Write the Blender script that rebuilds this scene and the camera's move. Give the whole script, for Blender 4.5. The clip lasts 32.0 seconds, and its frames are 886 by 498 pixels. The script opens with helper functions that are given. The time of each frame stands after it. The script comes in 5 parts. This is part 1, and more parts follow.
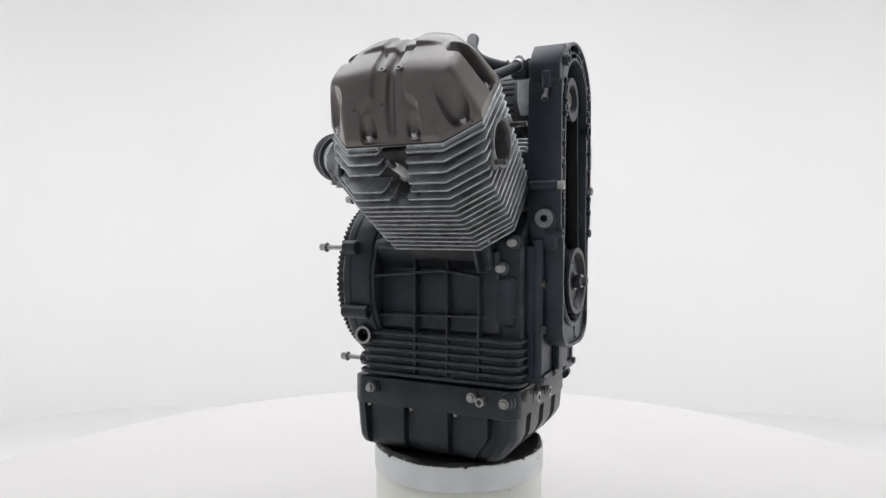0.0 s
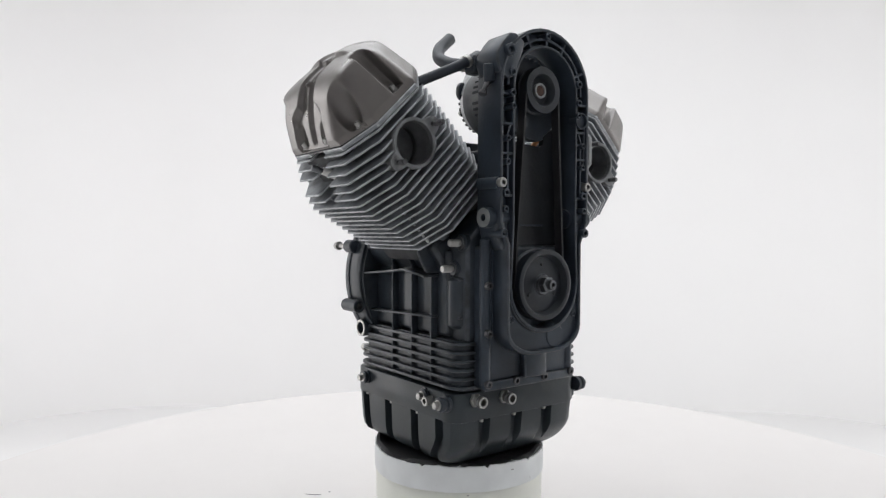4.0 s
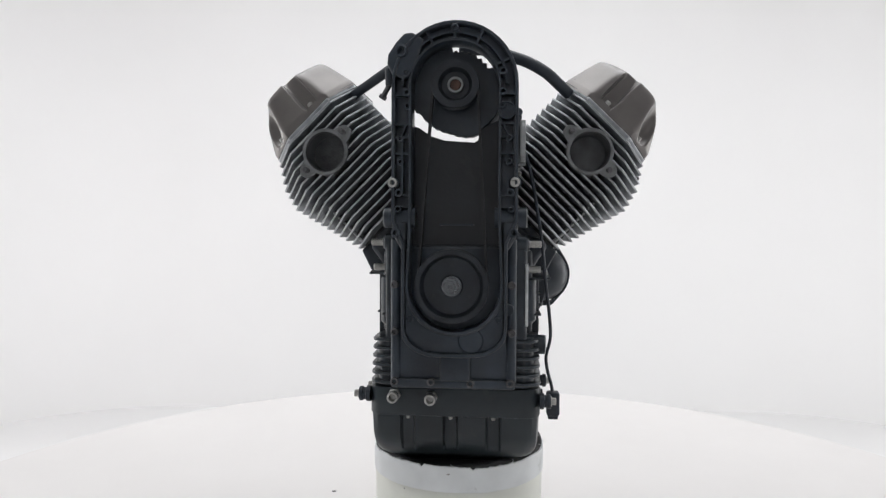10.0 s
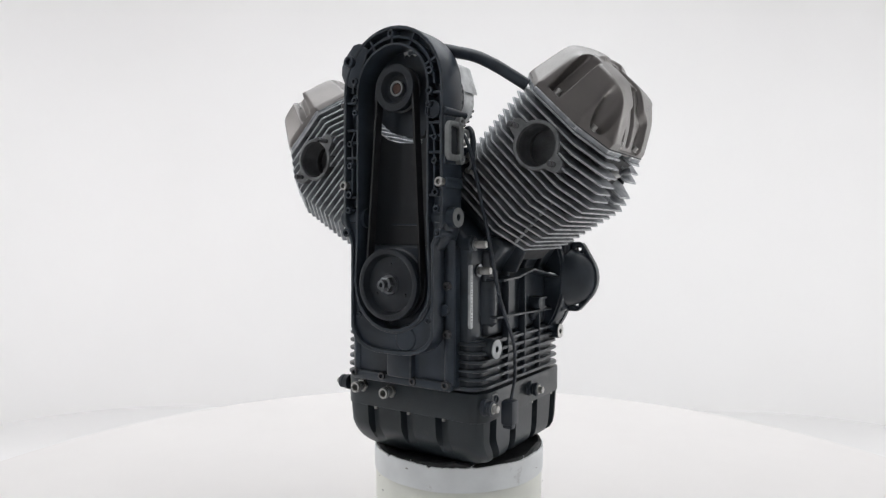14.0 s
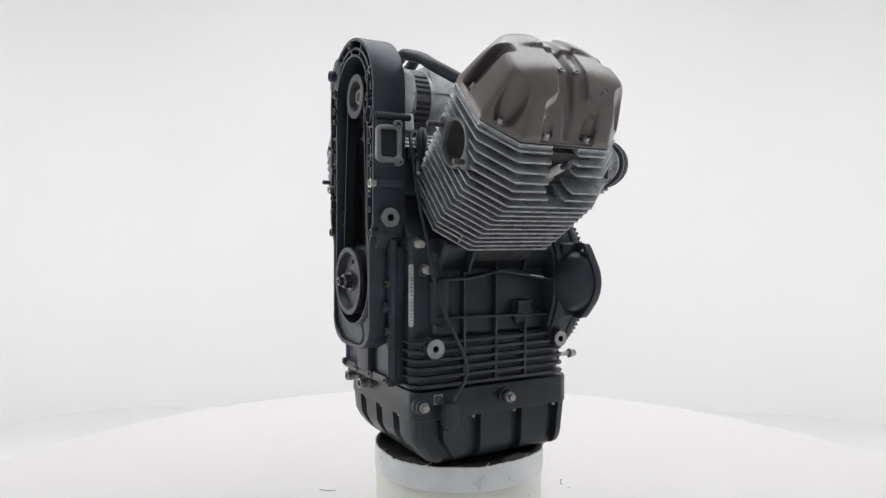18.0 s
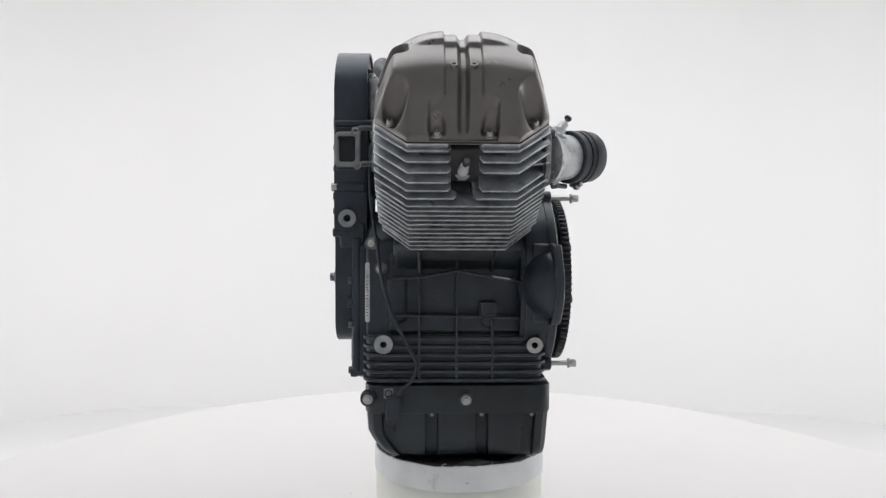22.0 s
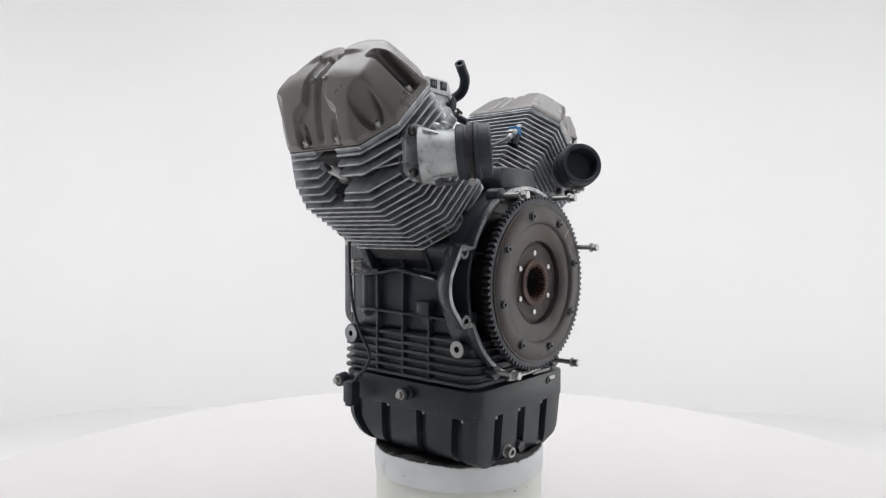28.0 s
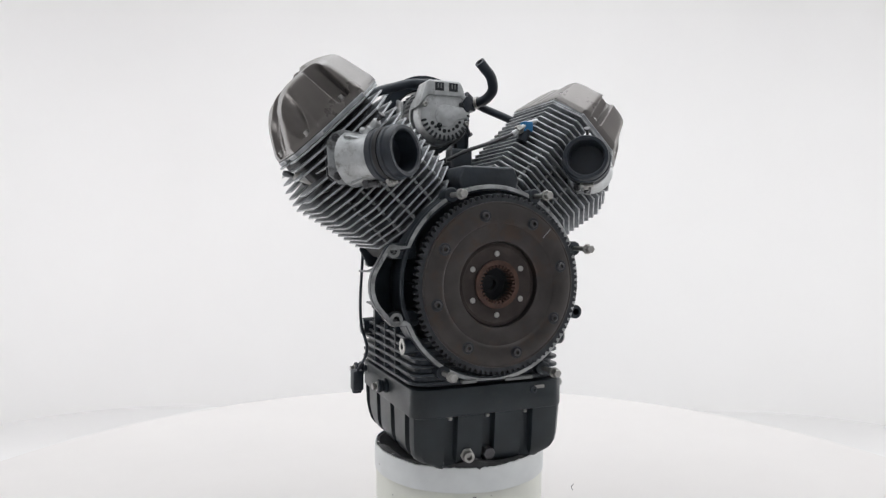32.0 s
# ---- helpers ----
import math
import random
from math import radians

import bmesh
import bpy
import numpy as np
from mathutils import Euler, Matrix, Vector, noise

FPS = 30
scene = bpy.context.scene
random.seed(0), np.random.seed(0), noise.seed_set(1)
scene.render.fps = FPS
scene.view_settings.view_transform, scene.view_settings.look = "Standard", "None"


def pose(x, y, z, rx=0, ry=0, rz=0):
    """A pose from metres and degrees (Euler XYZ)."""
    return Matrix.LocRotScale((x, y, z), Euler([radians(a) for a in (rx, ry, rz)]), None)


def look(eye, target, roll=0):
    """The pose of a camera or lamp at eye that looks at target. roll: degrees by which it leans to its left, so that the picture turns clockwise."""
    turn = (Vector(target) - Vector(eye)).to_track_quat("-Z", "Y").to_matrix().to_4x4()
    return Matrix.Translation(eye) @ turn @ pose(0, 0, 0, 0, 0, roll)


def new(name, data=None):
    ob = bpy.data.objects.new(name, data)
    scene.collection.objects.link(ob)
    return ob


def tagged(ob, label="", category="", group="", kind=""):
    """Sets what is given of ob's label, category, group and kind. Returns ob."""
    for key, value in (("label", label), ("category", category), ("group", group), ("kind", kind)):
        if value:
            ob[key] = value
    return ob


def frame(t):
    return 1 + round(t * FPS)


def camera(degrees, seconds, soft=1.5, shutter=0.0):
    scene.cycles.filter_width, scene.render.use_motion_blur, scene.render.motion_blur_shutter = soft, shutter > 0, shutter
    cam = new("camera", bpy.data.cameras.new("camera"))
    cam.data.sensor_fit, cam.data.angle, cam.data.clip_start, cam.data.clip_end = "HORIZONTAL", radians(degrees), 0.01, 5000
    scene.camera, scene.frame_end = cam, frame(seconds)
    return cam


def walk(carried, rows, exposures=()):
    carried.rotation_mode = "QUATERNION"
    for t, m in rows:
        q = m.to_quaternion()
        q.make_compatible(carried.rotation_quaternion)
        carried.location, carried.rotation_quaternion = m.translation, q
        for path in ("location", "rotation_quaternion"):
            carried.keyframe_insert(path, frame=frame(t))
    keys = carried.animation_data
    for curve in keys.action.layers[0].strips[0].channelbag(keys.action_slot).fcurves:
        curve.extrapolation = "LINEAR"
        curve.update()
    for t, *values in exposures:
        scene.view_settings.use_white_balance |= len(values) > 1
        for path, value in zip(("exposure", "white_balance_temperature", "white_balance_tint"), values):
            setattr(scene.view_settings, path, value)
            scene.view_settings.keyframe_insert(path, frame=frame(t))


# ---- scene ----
ZE = 0.4735                      # height of the engine's datum over the table top
BASE = 0.311                     # the engine's foot lies this far under its datum

cam = camera(66.83, 32.0, soft=1.3)
EYE = Vector((0.0, -1.05, ZE + 0.0105))
LOOK = EYE + Vector((-math.sin(radians(1.417)) * math.cos(radians(1.463)), math.cos(radians(1.417)) * math.cos(radians(1.463)), -math.sin(radians(1.463))))
walk(cam, [(0.0, look(EYE, LOOK, 0.21)), (32.0, look(EYE, LOOK, 0.21))])

# ---- light ----
world = bpy.data.worlds.new("studio_world")
scene.world = world
world.use_nodes = True
world.node_tree.nodes["Background"].inputs[0].default_value = (0.9, 0.95, 1.0, 1)
world.node_tree.nodes["Background"].inputs[1].default_value = 0.02


def softbox(name, eye, target, sx, sy, watts, colour=(1, 0.985, 0.97)):
    lamp = bpy.data.lights.new(name, "AREA")
    lamp.shape, lamp.size, lamp.size_y, lamp.energy, lamp.color = "RECTANGLE", sx, sy, watts, colour
    ob = new(name, lamp)
    ob.matrix_world = look(eye, target)
    return ob


softbox("ceiling_softbox", (0, 0.6, 2.75), (0, 0.6, 0), 3.6, 3.0, 51, (0.925, 0.967, 1.0))
softbox("backdrop_softbox", (0, 0.5, 2.7), (0, 3.4, -0.2), 5.0, 1.2, 25, (1.0, 0.968, 0.975))
for sg in (-1, 1):
    softbox("backdrop_strip", (sg * 2.75, 1.0, 0.5), (-sg * 0.5, 3.5, 0.2), 0.6, 2.4, 23.2, (1.0, 0.972, 0.965) if sg < 0 else (1.0, 0.995, 0.985))
scene.view_settings.exposure = 0.0


# ---- materials ----
def mat(name, colour, rough=0.5, metal=0.0, var=0.15, scale=40.0, bump=0.1, bscale=300.0, dirt=None, dirt_at=0.55, dirt_scale=18.0, coat=0.0):
    """Painted or bare surface: colour varied by two noises, optional dirt of its own shape, fine relief."""
    m = bpy.data.materials.new(name)
    m.use_nodes = True
    nt = m.node_tree
    b = nt.nodes["Principled BSDF"]
    b.inputs["Metallic"].default_value = metal
    b.inputs["Coat Weight"].default_value = coat
    tc = nt.nodes.new("ShaderNodeTexCoord")
    n1 = nt.nodes.new("ShaderNodeTexNoise")
    n1.inputs["Scale"].default_value = scale
    n1.inputs["Detail"].default_value = 6
    nt.links.new(tc.outputs["Object"], n1.inputs["Vector"])
    r1 = nt.nodes.new("ShaderNodeValToRGB")
    r1.color_ramp.elements[0].position, r1.color_ramp.elements[1].position = 0.3, 0.7
    r1.color_ramp.elements[0].color = (*[c * (1 - var) for c in colour], 1)
    r1.color_ramp.elements[1].color = (*[min(1, c * (1 + var)) for c in colour], 1)
    nt.links.new(n1.outputs["Fac"], r1.inputs["Fac"])
    out = r1.outputs["Color"]
    n2 = nt.nodes.new("ShaderNodeTexNoise")
    n2.inputs["Scale"].default_value = dirt_scale
    n2.inputs["Detail"].default_value = 9
    n2.inputs["Roughness"].default_value = 0.65
    nt.links.new(tc.outputs["Object"], n2.inputs["Vector"])
    if dirt:
        r2 = nt.nodes.new("ShaderNodeValToRGB")
        r2.color_ramp.elements[0].position, r2.color_ramp.elements[1].position = dirt_at, dirt_at + 0.14
        nt.links.new(n2.outputs["Fac"], r2.inputs["Fac"])
        mx = nt.nodes.new("ShaderNodeMix")
        mx.data_type = "RGBA"
        nt.links.new(r2.outputs["Color"], mx.inputs["Factor"])
        nt.links.new(out, mx.inputs["A"])
        mx.inputs["B"].default_value = (*dirt, 1)
        out = mx.outputs["Result"]
    nt.links.new(out, b.inputs["Base Color"])
    rr = nt.nodes.new("ShaderNodeMapRange")
    rr.inputs["To Min"].default_value, rr.inputs["To Max"].default_value = max(0.03, rough - 0.12), min(1, rough + 0.14)
    nt.links.new(n2.outputs["Fac"], rr.inputs["Value"])
    nt.links.new(rr.outputs["Result"], b.inputs["Roughness"])
    if bump:
        n3 = nt.nodes.new("ShaderNodeTexNoise")
        n3.inputs["Scale"].default_value = bscale
        n3.inputs["Detail"].default_value = 4
        nt.links.new(tc.outputs["Object"], n3.inputs["Vector"])
        bp = nt.nodes.new("ShaderNodeBump")
        bp.inputs["Strength"].default_value = bump
        bp.inputs["Distance"].default_value = 0.002
        nt.links.new(n3.outputs["Fac"], bp.inputs["Height"])
        nt.links.new(bp.outputs["Normal"], b.inputs["Normal"])
    return m


BLACK = mat("black_engine_paint", (0.031, 0.039, 0.049), 0.32, 0, 0.3, 22, 0.16, 120, dirt=(0.044, 0.050, 0.055), dirt_at=0.54)
CASE = mat("black_case_paint", (0.033, 0.043, 0.057), 0.33, 0, 0.38, 16, 0.10, 420, dirt=(0.048, 0.058, 0.072), dirt_at=0.6)
SUMP = mat("black_sump_paint", (0.025, 0.032, 0.037), 0.33, 0, 0.35, 12, 0.10, 420, dirt=(0.05, 0.052, 0.052), dirt_at=0.6)
COVER = mat("bronze_grey_paint", (0.147, 0.134, 0.126), 0.30, 0.50, 0.12, 24, 0.08, 900, coat=0.45)
FIN = mat("cast_aluminium_fins", (0.295, 0.312, 0.332), 0.46, 0.45, 0.3, 45, 0.22, 500, dirt=(0.11, 0.115, 0.12), dirt_at=0.55, dirt_scale=34)
FINEDGE = mat("worn_fin_edge", (0.50, 0.515, 0.53), 0.36, 0.55, 0.3, 90, 0.15, 500, dirt=(0.2, 0.2, 0.2), dirt_at=0.57, dirt_scale=60)
PAINTEDGE = mat("worn_paint_edge", (0.042, 0.049, 0.058), 0.33, 0.1, 0.5, 60, 0.1, 500, dirt=(0.15, 0.155, 0.16), dirt_at=0.66, dirt_scale=70)
# base colour kept dark to stand for shade in fin gaps and plug pocket
CORESHADE = mat("shade_darkened_casting", (0.05, 0.051, 0.053), 0.7, 0.1, 0.3, 60, 0.2, 400)
ALU = mat("bare_cast_aluminium", (0.56, 0.575, 0.58), 0.45, 0.45, 0.18, 70, 0.25, 500, dirt=(0.27, 0.265, 0.26), dirt_at=0.58, dirt_scale=55)
STEEL = mat("zinc_plated_steel", (0.42, 0.415, 0.40), 0.36, 0.85, 0.15, 120, 0.06, 700, dirt=(0.25, 0.22, 0.2), dirt_at=0.62, dirt_scale=90)
DARKSTEEL = mat("oily_dark_steel", (0.11, 0.11, 0.115), 0.42, 0.7, 0.25, 90, 0.1, 600)
RUBBER = mat("black_rubber", (0.024, 0.031, 0.042), 0.45, 0, 0.2, 60, 0.08, 500, dirt=(0.05, 0.05, 0.052), dirt_at=0.62)
PULLEY = mat("black_pulley_steel", (0.014, 0.018, 0.024), 0.40, 0.1, 0.25, 60, 0.08, 600)
DISC = mat("brown_clutch_plate", (0.050, 0.039, 0.036), 0.55, 0.4, 0.25, 60, 0.15, 500)
NUT = mat("oily_nut_steel", (0.15, 0.156, 0.166), 0.3, 0.9, 0.3, 120, 0.06, 600)
BELT = mat("black_belt", (0.016, 0.016, 0.018), 0.6, 0, 0.2, 60, 0.1, 500)
WHEEL = mat("brown_flywheel_steel", (0.066, 0.059, 0.057), 0.42, 0.55, 0.2, 35, 0.10, 500, dirt=(0.075, 0.055, 0.046), dirt_at=0.52, dirt_scale=26)
RUST = mat("rusty_hub", (0.088, 0.047, 0.036), 0.6, 0.3, 0.3, 80, 0.25, 400, dirt=(0.08, 0.045, 0.035), dirt_at=0.5, dirt_scale=50)
TEETH = mat("ring_gear_steel", (0.055, 0.058, 0.064), 0.42, 0.7, 0.25, 60, 0.1, 500)
PORT = mat("scaled_port_casting", (0.19, 0.195, 0.20), 0.5, 0.4, 0.3, 60, 0.25, 400, dirt=(0.09, 0.09, 0.09), dirt_at=0.55, dirt_scale=50)
DULL = mat("dull_dark_casting", (0.13, 0.133, 0.138), 0.5, 0.3, 0.35, 40, 0.25, 400, dirt=(0.15, 0.15, 0.15), dirt_at=0.6, dirt_scale=50)
STAINED = mat("stained_cast_aluminium", (0.36, 0.375, 0.385), 0.45, 0.5, 0.3, 50, 0.3, 400, dirt=(0.14, 0.14, 0.14), dirt_at=0.52, dirt_scale=45)
HOLE = mat("oily_black_bore", (0.027, 0.03, 0.034), 0.7, 0, 0.2, 60, 0.1, 300)
BLUE = mat("blue_plastic", (0.02, 0.18, 0.42), 0.4, 0, 0.1, 60, 0.05, 300)
PLUG = mat("white_ceramic", (0.84, 0.83, 0.81), 0.25, 0, 0.05, 60, 0.02, 300)
COPPER = mat("copper_terminal", (0.55, 0.27, 0.13), 0.35, 0.9, 0.15, 60, 0.05, 300)
PLATE = mat("grey_number_plate", (0.27, 0.28, 0.28), 0.5, 0.5, 0.15, 100, 0.15, 500)
BUCKET = mat("white_pail_plastic", (0.88, 0.89, 0.82), 0.42, 0, 0.04, 14, 0.08, 60, dirt=(0.62, 0.62, 0.58), dirt_at=0.66, dirt_scale=14)
TAPE = mat("white_tape", (0.86, 0.885, 0.89), 0.5, 0, 0.05, 30, 0.1, 120, dirt=(0.45, 0.44, 0.42), dirt_at=0.64, dirt_scale=26)
PAD = mat("black_foam_pad", (0.032, 0.032, 0.034), 0.6, 0, 0.3, 60, 0.35, 240)
TABLE = mat("white_table_laminate", (0.762, 0.738, 0.725), 0.5, 0, 0.015, 3, 0.02, 60)
# case paint taken near black: the belt cavity's shade as colour
CAVITYSHADE = mat("shade_darkened_case_inside", (0.010, 0.012, 0.015), 0.42, 0, 0.4, 20, 0.12, 200, dirt=(0.03, 0.03, 0.03), dirt_at=0.58)
GASKET = mat("greasy_gasket_face", (0.42, 0.43, 0.435), 0.34, 0.5, 0.4, 60, 0.3, 300, dirt=(0.035, 0.037, 0.04), dirt_at=0.55, dirt_scale=42)
WALL = mat("white_studio_paint", (0.84, 0.835, 0.835), 0.85, 0, 0.01, 1.2, 0.02, 40)
BACKWALL = mat("off_white_studio_paint", (0.80, 0.80, 0.81), 0.85, 0, 0.02, 1.2, 0.02, 40)
SPECK = mat("dark_grit", (0.10, 0.10, 0.10), 0.7, 0, 0.3, 60, 0.1, 300)

SCUFF = mat("grey_scuff", (0.42, 0.41, 0.40), 0.7, 0, 0.4, 300, 0.1, 300)
COVER.node_tree.nodes["Principled BSDF"].inputs["Coat Roughness"].default_value = 0.22
for paint in (BLACK, CASE, SUMP):
    paint.node_tree.nodes["Principled BSDF"].inputs["Specular IOR Level"].default_value = 0.38

# bevelled edges wear to a lighter surface
WORN = {FIN.name: FINEDGE, BLACK.name: PAINTEDGE, CASE.name: PAINTEDGE}

# ---- mesh helpers: millimetres in the engine's own axes, front to -y, flywheel to +y ----
R2 = math.sqrt(0.5)


def finish(name, bm, material, smooth=True, angle=38):
    bmesh.ops.recalc_face_normals(bm, faces=bm.faces)
    me = bpy.data.meshes.new(name)
    bm.to_mesh(me)
    bm.free()
    me.materials.append(material)
    me.materials.append(WORN.get(material.name, material))
    if smooth:
        me.polygons.foreach_set("use_smooth", [True] * len(me.polygons))
        me.set_sharp_from_angle(angle=radians(angle))
    return me


def part(name, bm, material, parent, label="", angle=38):
    bmesh.ops.transform(bm, matrix=Matrix.Translation((0, 0, BASE)) @ Matrix.Scale(0.001, 4), verts=bm.verts)
    ob = new(name, finish(name, bm, material, angle=angle))
    ob.parent = parent
    return tagged(ob, label) if label else ob


def same(ob, parent, m):
    """Another piece on the same mesh, moved by m in the engine's axes."""
    o = new(ob.name.split(".")[0], ob.data)
    o.parent = parent
    o.matrix_basis = m
    return o


def basis(axis):
    w = Vector(axis).normalized()
    u = w.cross(Vector((0, 0, 1)) if abs(w.z) < 0.9 else Vector((0, 1, 0))).normalized()
    return u, w.cross(u), w


def lathe(bm, prof, origin, axis, seg=28, closed=False):
    """Turns a profile of (radius, height) round an axis."""
    u, v, w = basis(axis)
    o = Vector(origin)
    rings = []
    for r, h in prof:
        if r < 1e-6:
            rings.append([bm.verts.new(o + w * h)])
        else:
            rings.append([bm.verts.new(o + w * h + (u * math.cos(a) + v * math.sin(a)) * r) for a in [2 * math.pi * k / seg for k in range(seg)]])
    pairs = list(zip(rings, rings[1:])) + ([(rings[-1], rings[0])] if closed else [])
    for a, b in pairs:
        for k in range(seg):
            j = (k + 1) % seg
            if len(a) == 1 and len(b) == 1:
                continue
            if len(a) == 1:
                bm.faces.new((a[0], b[k], b[j]))
            elif len(b) == 1:
                bm.faces.new((a[k], b[0], a[j]))
            else:
                bm.faces.new((a[k], b[k], b[j], a[j]))
    return bm


def rod(bm, p0, p1, r, r1=None, seg=16, ch=0.0):
    p0, p1 = Vector(p0), Vector(p1)
    n = (p1 - p0).length
    r1 = r if r1 is None else r1
    c = min(ch, r * 0.5, n * 0.4)
    prof = [(0, 0), (r - c, 0), (r, c), (r1, n - c), (r1 - c, n), (0, n)] if c else [(0, 0), (r, 0), (r1, n), (0, n)]
    return lathe(bm, prof, p0, p1 - p0, seg)


def pipe(bm, p0, p1, ro, ri, seg=24, ch=0.6):
    """A hollow boss, open at the p1 end to nearly its foot."""
    p0, p1 = Vector(p0), Vector(p1)
    n = (p1 - p0).length
    return lathe(bm, [(0, 0), (ro, 0), (ro, n - ch), (ro - ch, n), (ri + ch, n), (ri, n - ch), (ri, n * 0.2), (0, n * 0.2)], p0, p1 - p0, seg)


def hexa(bm, p0, p1, r, ch=0.8):
    return rod(bm, p0, p1, r, seg=6, ch=ch)


def cap_bolt(bm, p, axis, r=4.5, h=6.0, seg=14):
    """Socket head bolt, its head standing out from p."""
    return lathe(bm, [(0, 0), (r, 0), (r, h - 0.7), (r - 0.7, h), (r * 0.52, h), (r * 0.5, h * 0.35), (0, h * 0.35)], p, axis, seg)


def hex_bolt(bm, p, axis, r=6.0, h=5.0, flange=8.0):
    w = Vector(axis).normalized()
    p = Vector(p)
    rod(bm, p, p + w * 1.6, flange, seg=18, ch=0.5)
    hexa(bm, p + w * 1.6, p + w * (1.6 + h), r)
    return bm


def prism(bm, pts, h0, h1, to):
    """An outline of (u, v), pushed from h0 to h1; to(u, v, h) gives the place."""
    a = [bm.verts.new(to(u, v, h0)) for u, v in pts]
    b = [bm.verts.new(to(u, v, h1)) for u, v in pts]
    n = len(pts)
    bm.faces.new(a)
    bm.faces.new(b)
    for k in range(n):
        bm.faces.new((a[k], a[(k + 1) % n], b[(k + 1) % n], b[k]))
    return bm


def band(bm, outer, inner, h0, h1, to, closed=True):
    """A wall between two outlines of equal length."""
    n = len(outer)
    q = [[bm.verts.new(to(u, v, h)) for u, v in o] for o in (outer, inner) for h in (h0, h1)]
    o0, o1, i0, i1 = q
    for k in range(n if closed else n - 1):
        j = (k + 1) % n
        bm.faces.new((o0[k], o0[j], o1[j], o1[k]))
        bm.faces.new((i0[k], i1[k], i1[j], i0[j]))
        bm.faces.new((o0[k], i0[k], i0[j], o0[j]))
        bm.faces.new((o1[k], o1[j], i1[j], i1[k]))
    if not closed:
        for k in (0, n - 1):
            bm.faces.new((o0[k], o1[k], i1[k], i0[k]))
    return bm


def soften(bm, width, seg=2, angle=30):
    bmesh.ops.remove_doubles(bm, verts=bm.verts, dist=1e-4)
    bmesh.ops.recalc_face_normals(bm, faces=bm.faces)
    es = [e for e in bm.edges if len(e.link_faces) == 2 and e.calc_face_angle(0) > radians(angle)]
    made = bmesh.ops.bevel(bm, geom=es, offset=width, segments=seg, profile=0.5, affect="EDGES", clamp_overlap=True)
    for f in made["faces"]:
        f.material_index = 1
    return bm


def block(bm, lo, hi):
    m = Matrix.Translation([(a + b) / 2 for a, b in zip(lo, hi)]) @ Matrix.Diagonal((*[b - a for a, b in zip(lo, hi)], 1))
    bmesh.ops.create_cube(bm, size=1, matrix=m)
    return bm


def curve(pts, step=5):
    """A smooth line through points."""
    p = [Vector(q) for q in pts]
    p = [p[0] * 2 - p[1]] + p + [p[-1] * 2 - p[-2]]
    out = []
    for a, b, c, d in zip(p, p[1:], p[2:], p[3:]):
        for k in range(step):
            t = k / step
            out.append(0.5 * (2 * b + (c - a) * t + (2 * a - 5 * b + 4 * c - d) * t * t + (3 * b - a - 3 * c + d) * t ** 3))
    return out + [p[-2]]


def hose(bm, pts, r, seg=12, step=6, bore=0.0):
    line = curve(pts, step)
    n = (line[1] - line[0]).normalized().orthogonal().normalized()
    rings = []
    for k, q in enumerate(line):
        w = (line[min(k + 1, len(line) - 1)] - line[max(k - 1, 0)]).normalized()
        n = (n - w * n.dot(w)).normalized()
        c = w.cross(n)
        rings.append([bm.verts.new(q + (n * math.cos(a) + c * math.sin(a)) * r) for a in [2 * math.pi * j / seg for j in range(seg)]])
    for a, b in zip(rings, rings[1:]):
        for k in range(seg):
            bm.faces.new((a[k], a[(k + 1) % seg], b[(k + 1) % seg], b[k]))
    for ring, q, w in ((rings[0], line[0], line[1] - line[0]), (rings[-1], line[-1], line[-2] - line[-1])):
        if bore:
            w = w.normalized()
            inn = [bm.verts.new(q + (v.co - q) * bore) for v in ring]
            deep = [bm.verts.new(q + (v.co - q) * bore + w * r * 2) for v in ring]
            for k in range(seg):
                j = (k + 1) % seg
                bm.faces.new((ring[k], ring[j], inn[j], inn[k]))
                bm.faces.new((inn[k], inn[j], deep[j], deep[k]))
            bm.faces.new(deep)
        else:
            bm.faces.new(ring)
    return bm


def B():
    return bmesh.new()


def front(u, v, h):
    return (u, h, v)


def side(sg):
    return lambda u, v, h: (sg * h, u, v)


# ---- the studio ----
def plain(name, bm, material, smooth=False, angle=38):
    return new(name, finish(name, bm, material, smooth, angle))


def studio():
    def slab(name, lo, hi, material, label):
        return tagged(plain(name, block(B(), lo, hi), material), label, "wall" if "wall" in name else name, kind="structure")

    slab("floor", (-3.3, -3.3, -0.85), (3.3, 3.9, -0.75), WALL, "white painted studio floor under the round table")
    slab("ceiling", (-3.3, -3.3, 2.8), (3.3, 3.9, 2.9), WALL, "white studio ceiling above the softboxes")
    slab("wall_left", (-3.3, -3.3, -0.75), (-3.2, 3.9, 2.8), WALL, "plain white studio side wall")
    slab("wall_right", (3.2, -3.3, -0.75), (3.3, 3.9, 2.8), WALL, "plain white studio side wall")
    slab("wall_back", (-3.2, -3.3, -0.75), (3.2, -3.2, 2.8), BACKWALL, "off-white studio wall behind the camera")
    # curved white sweep behind the table
    pts = [(-3.19, -0.8)] + [(-3.19 + 1.3 * (1 - math.cos(a)), 2.3 + 1.3 * math.sin(a)) for a in [math.pi / 2 * k / 14 for k in range(15)]]
    pts += [(-x, y) for x, y in reversed(pts)]
    bm = band(B(), pts, [(x * 1.006, y + 0.02) for x, y in pts], -0.75, 2.8, lambda u, v, h: (u, v, h), closed=False)
    tagged(plain("backdrop", bm, WALL, True, 60), "seamless white photo backdrop curved behind the table", "backdrop", kind="structure")


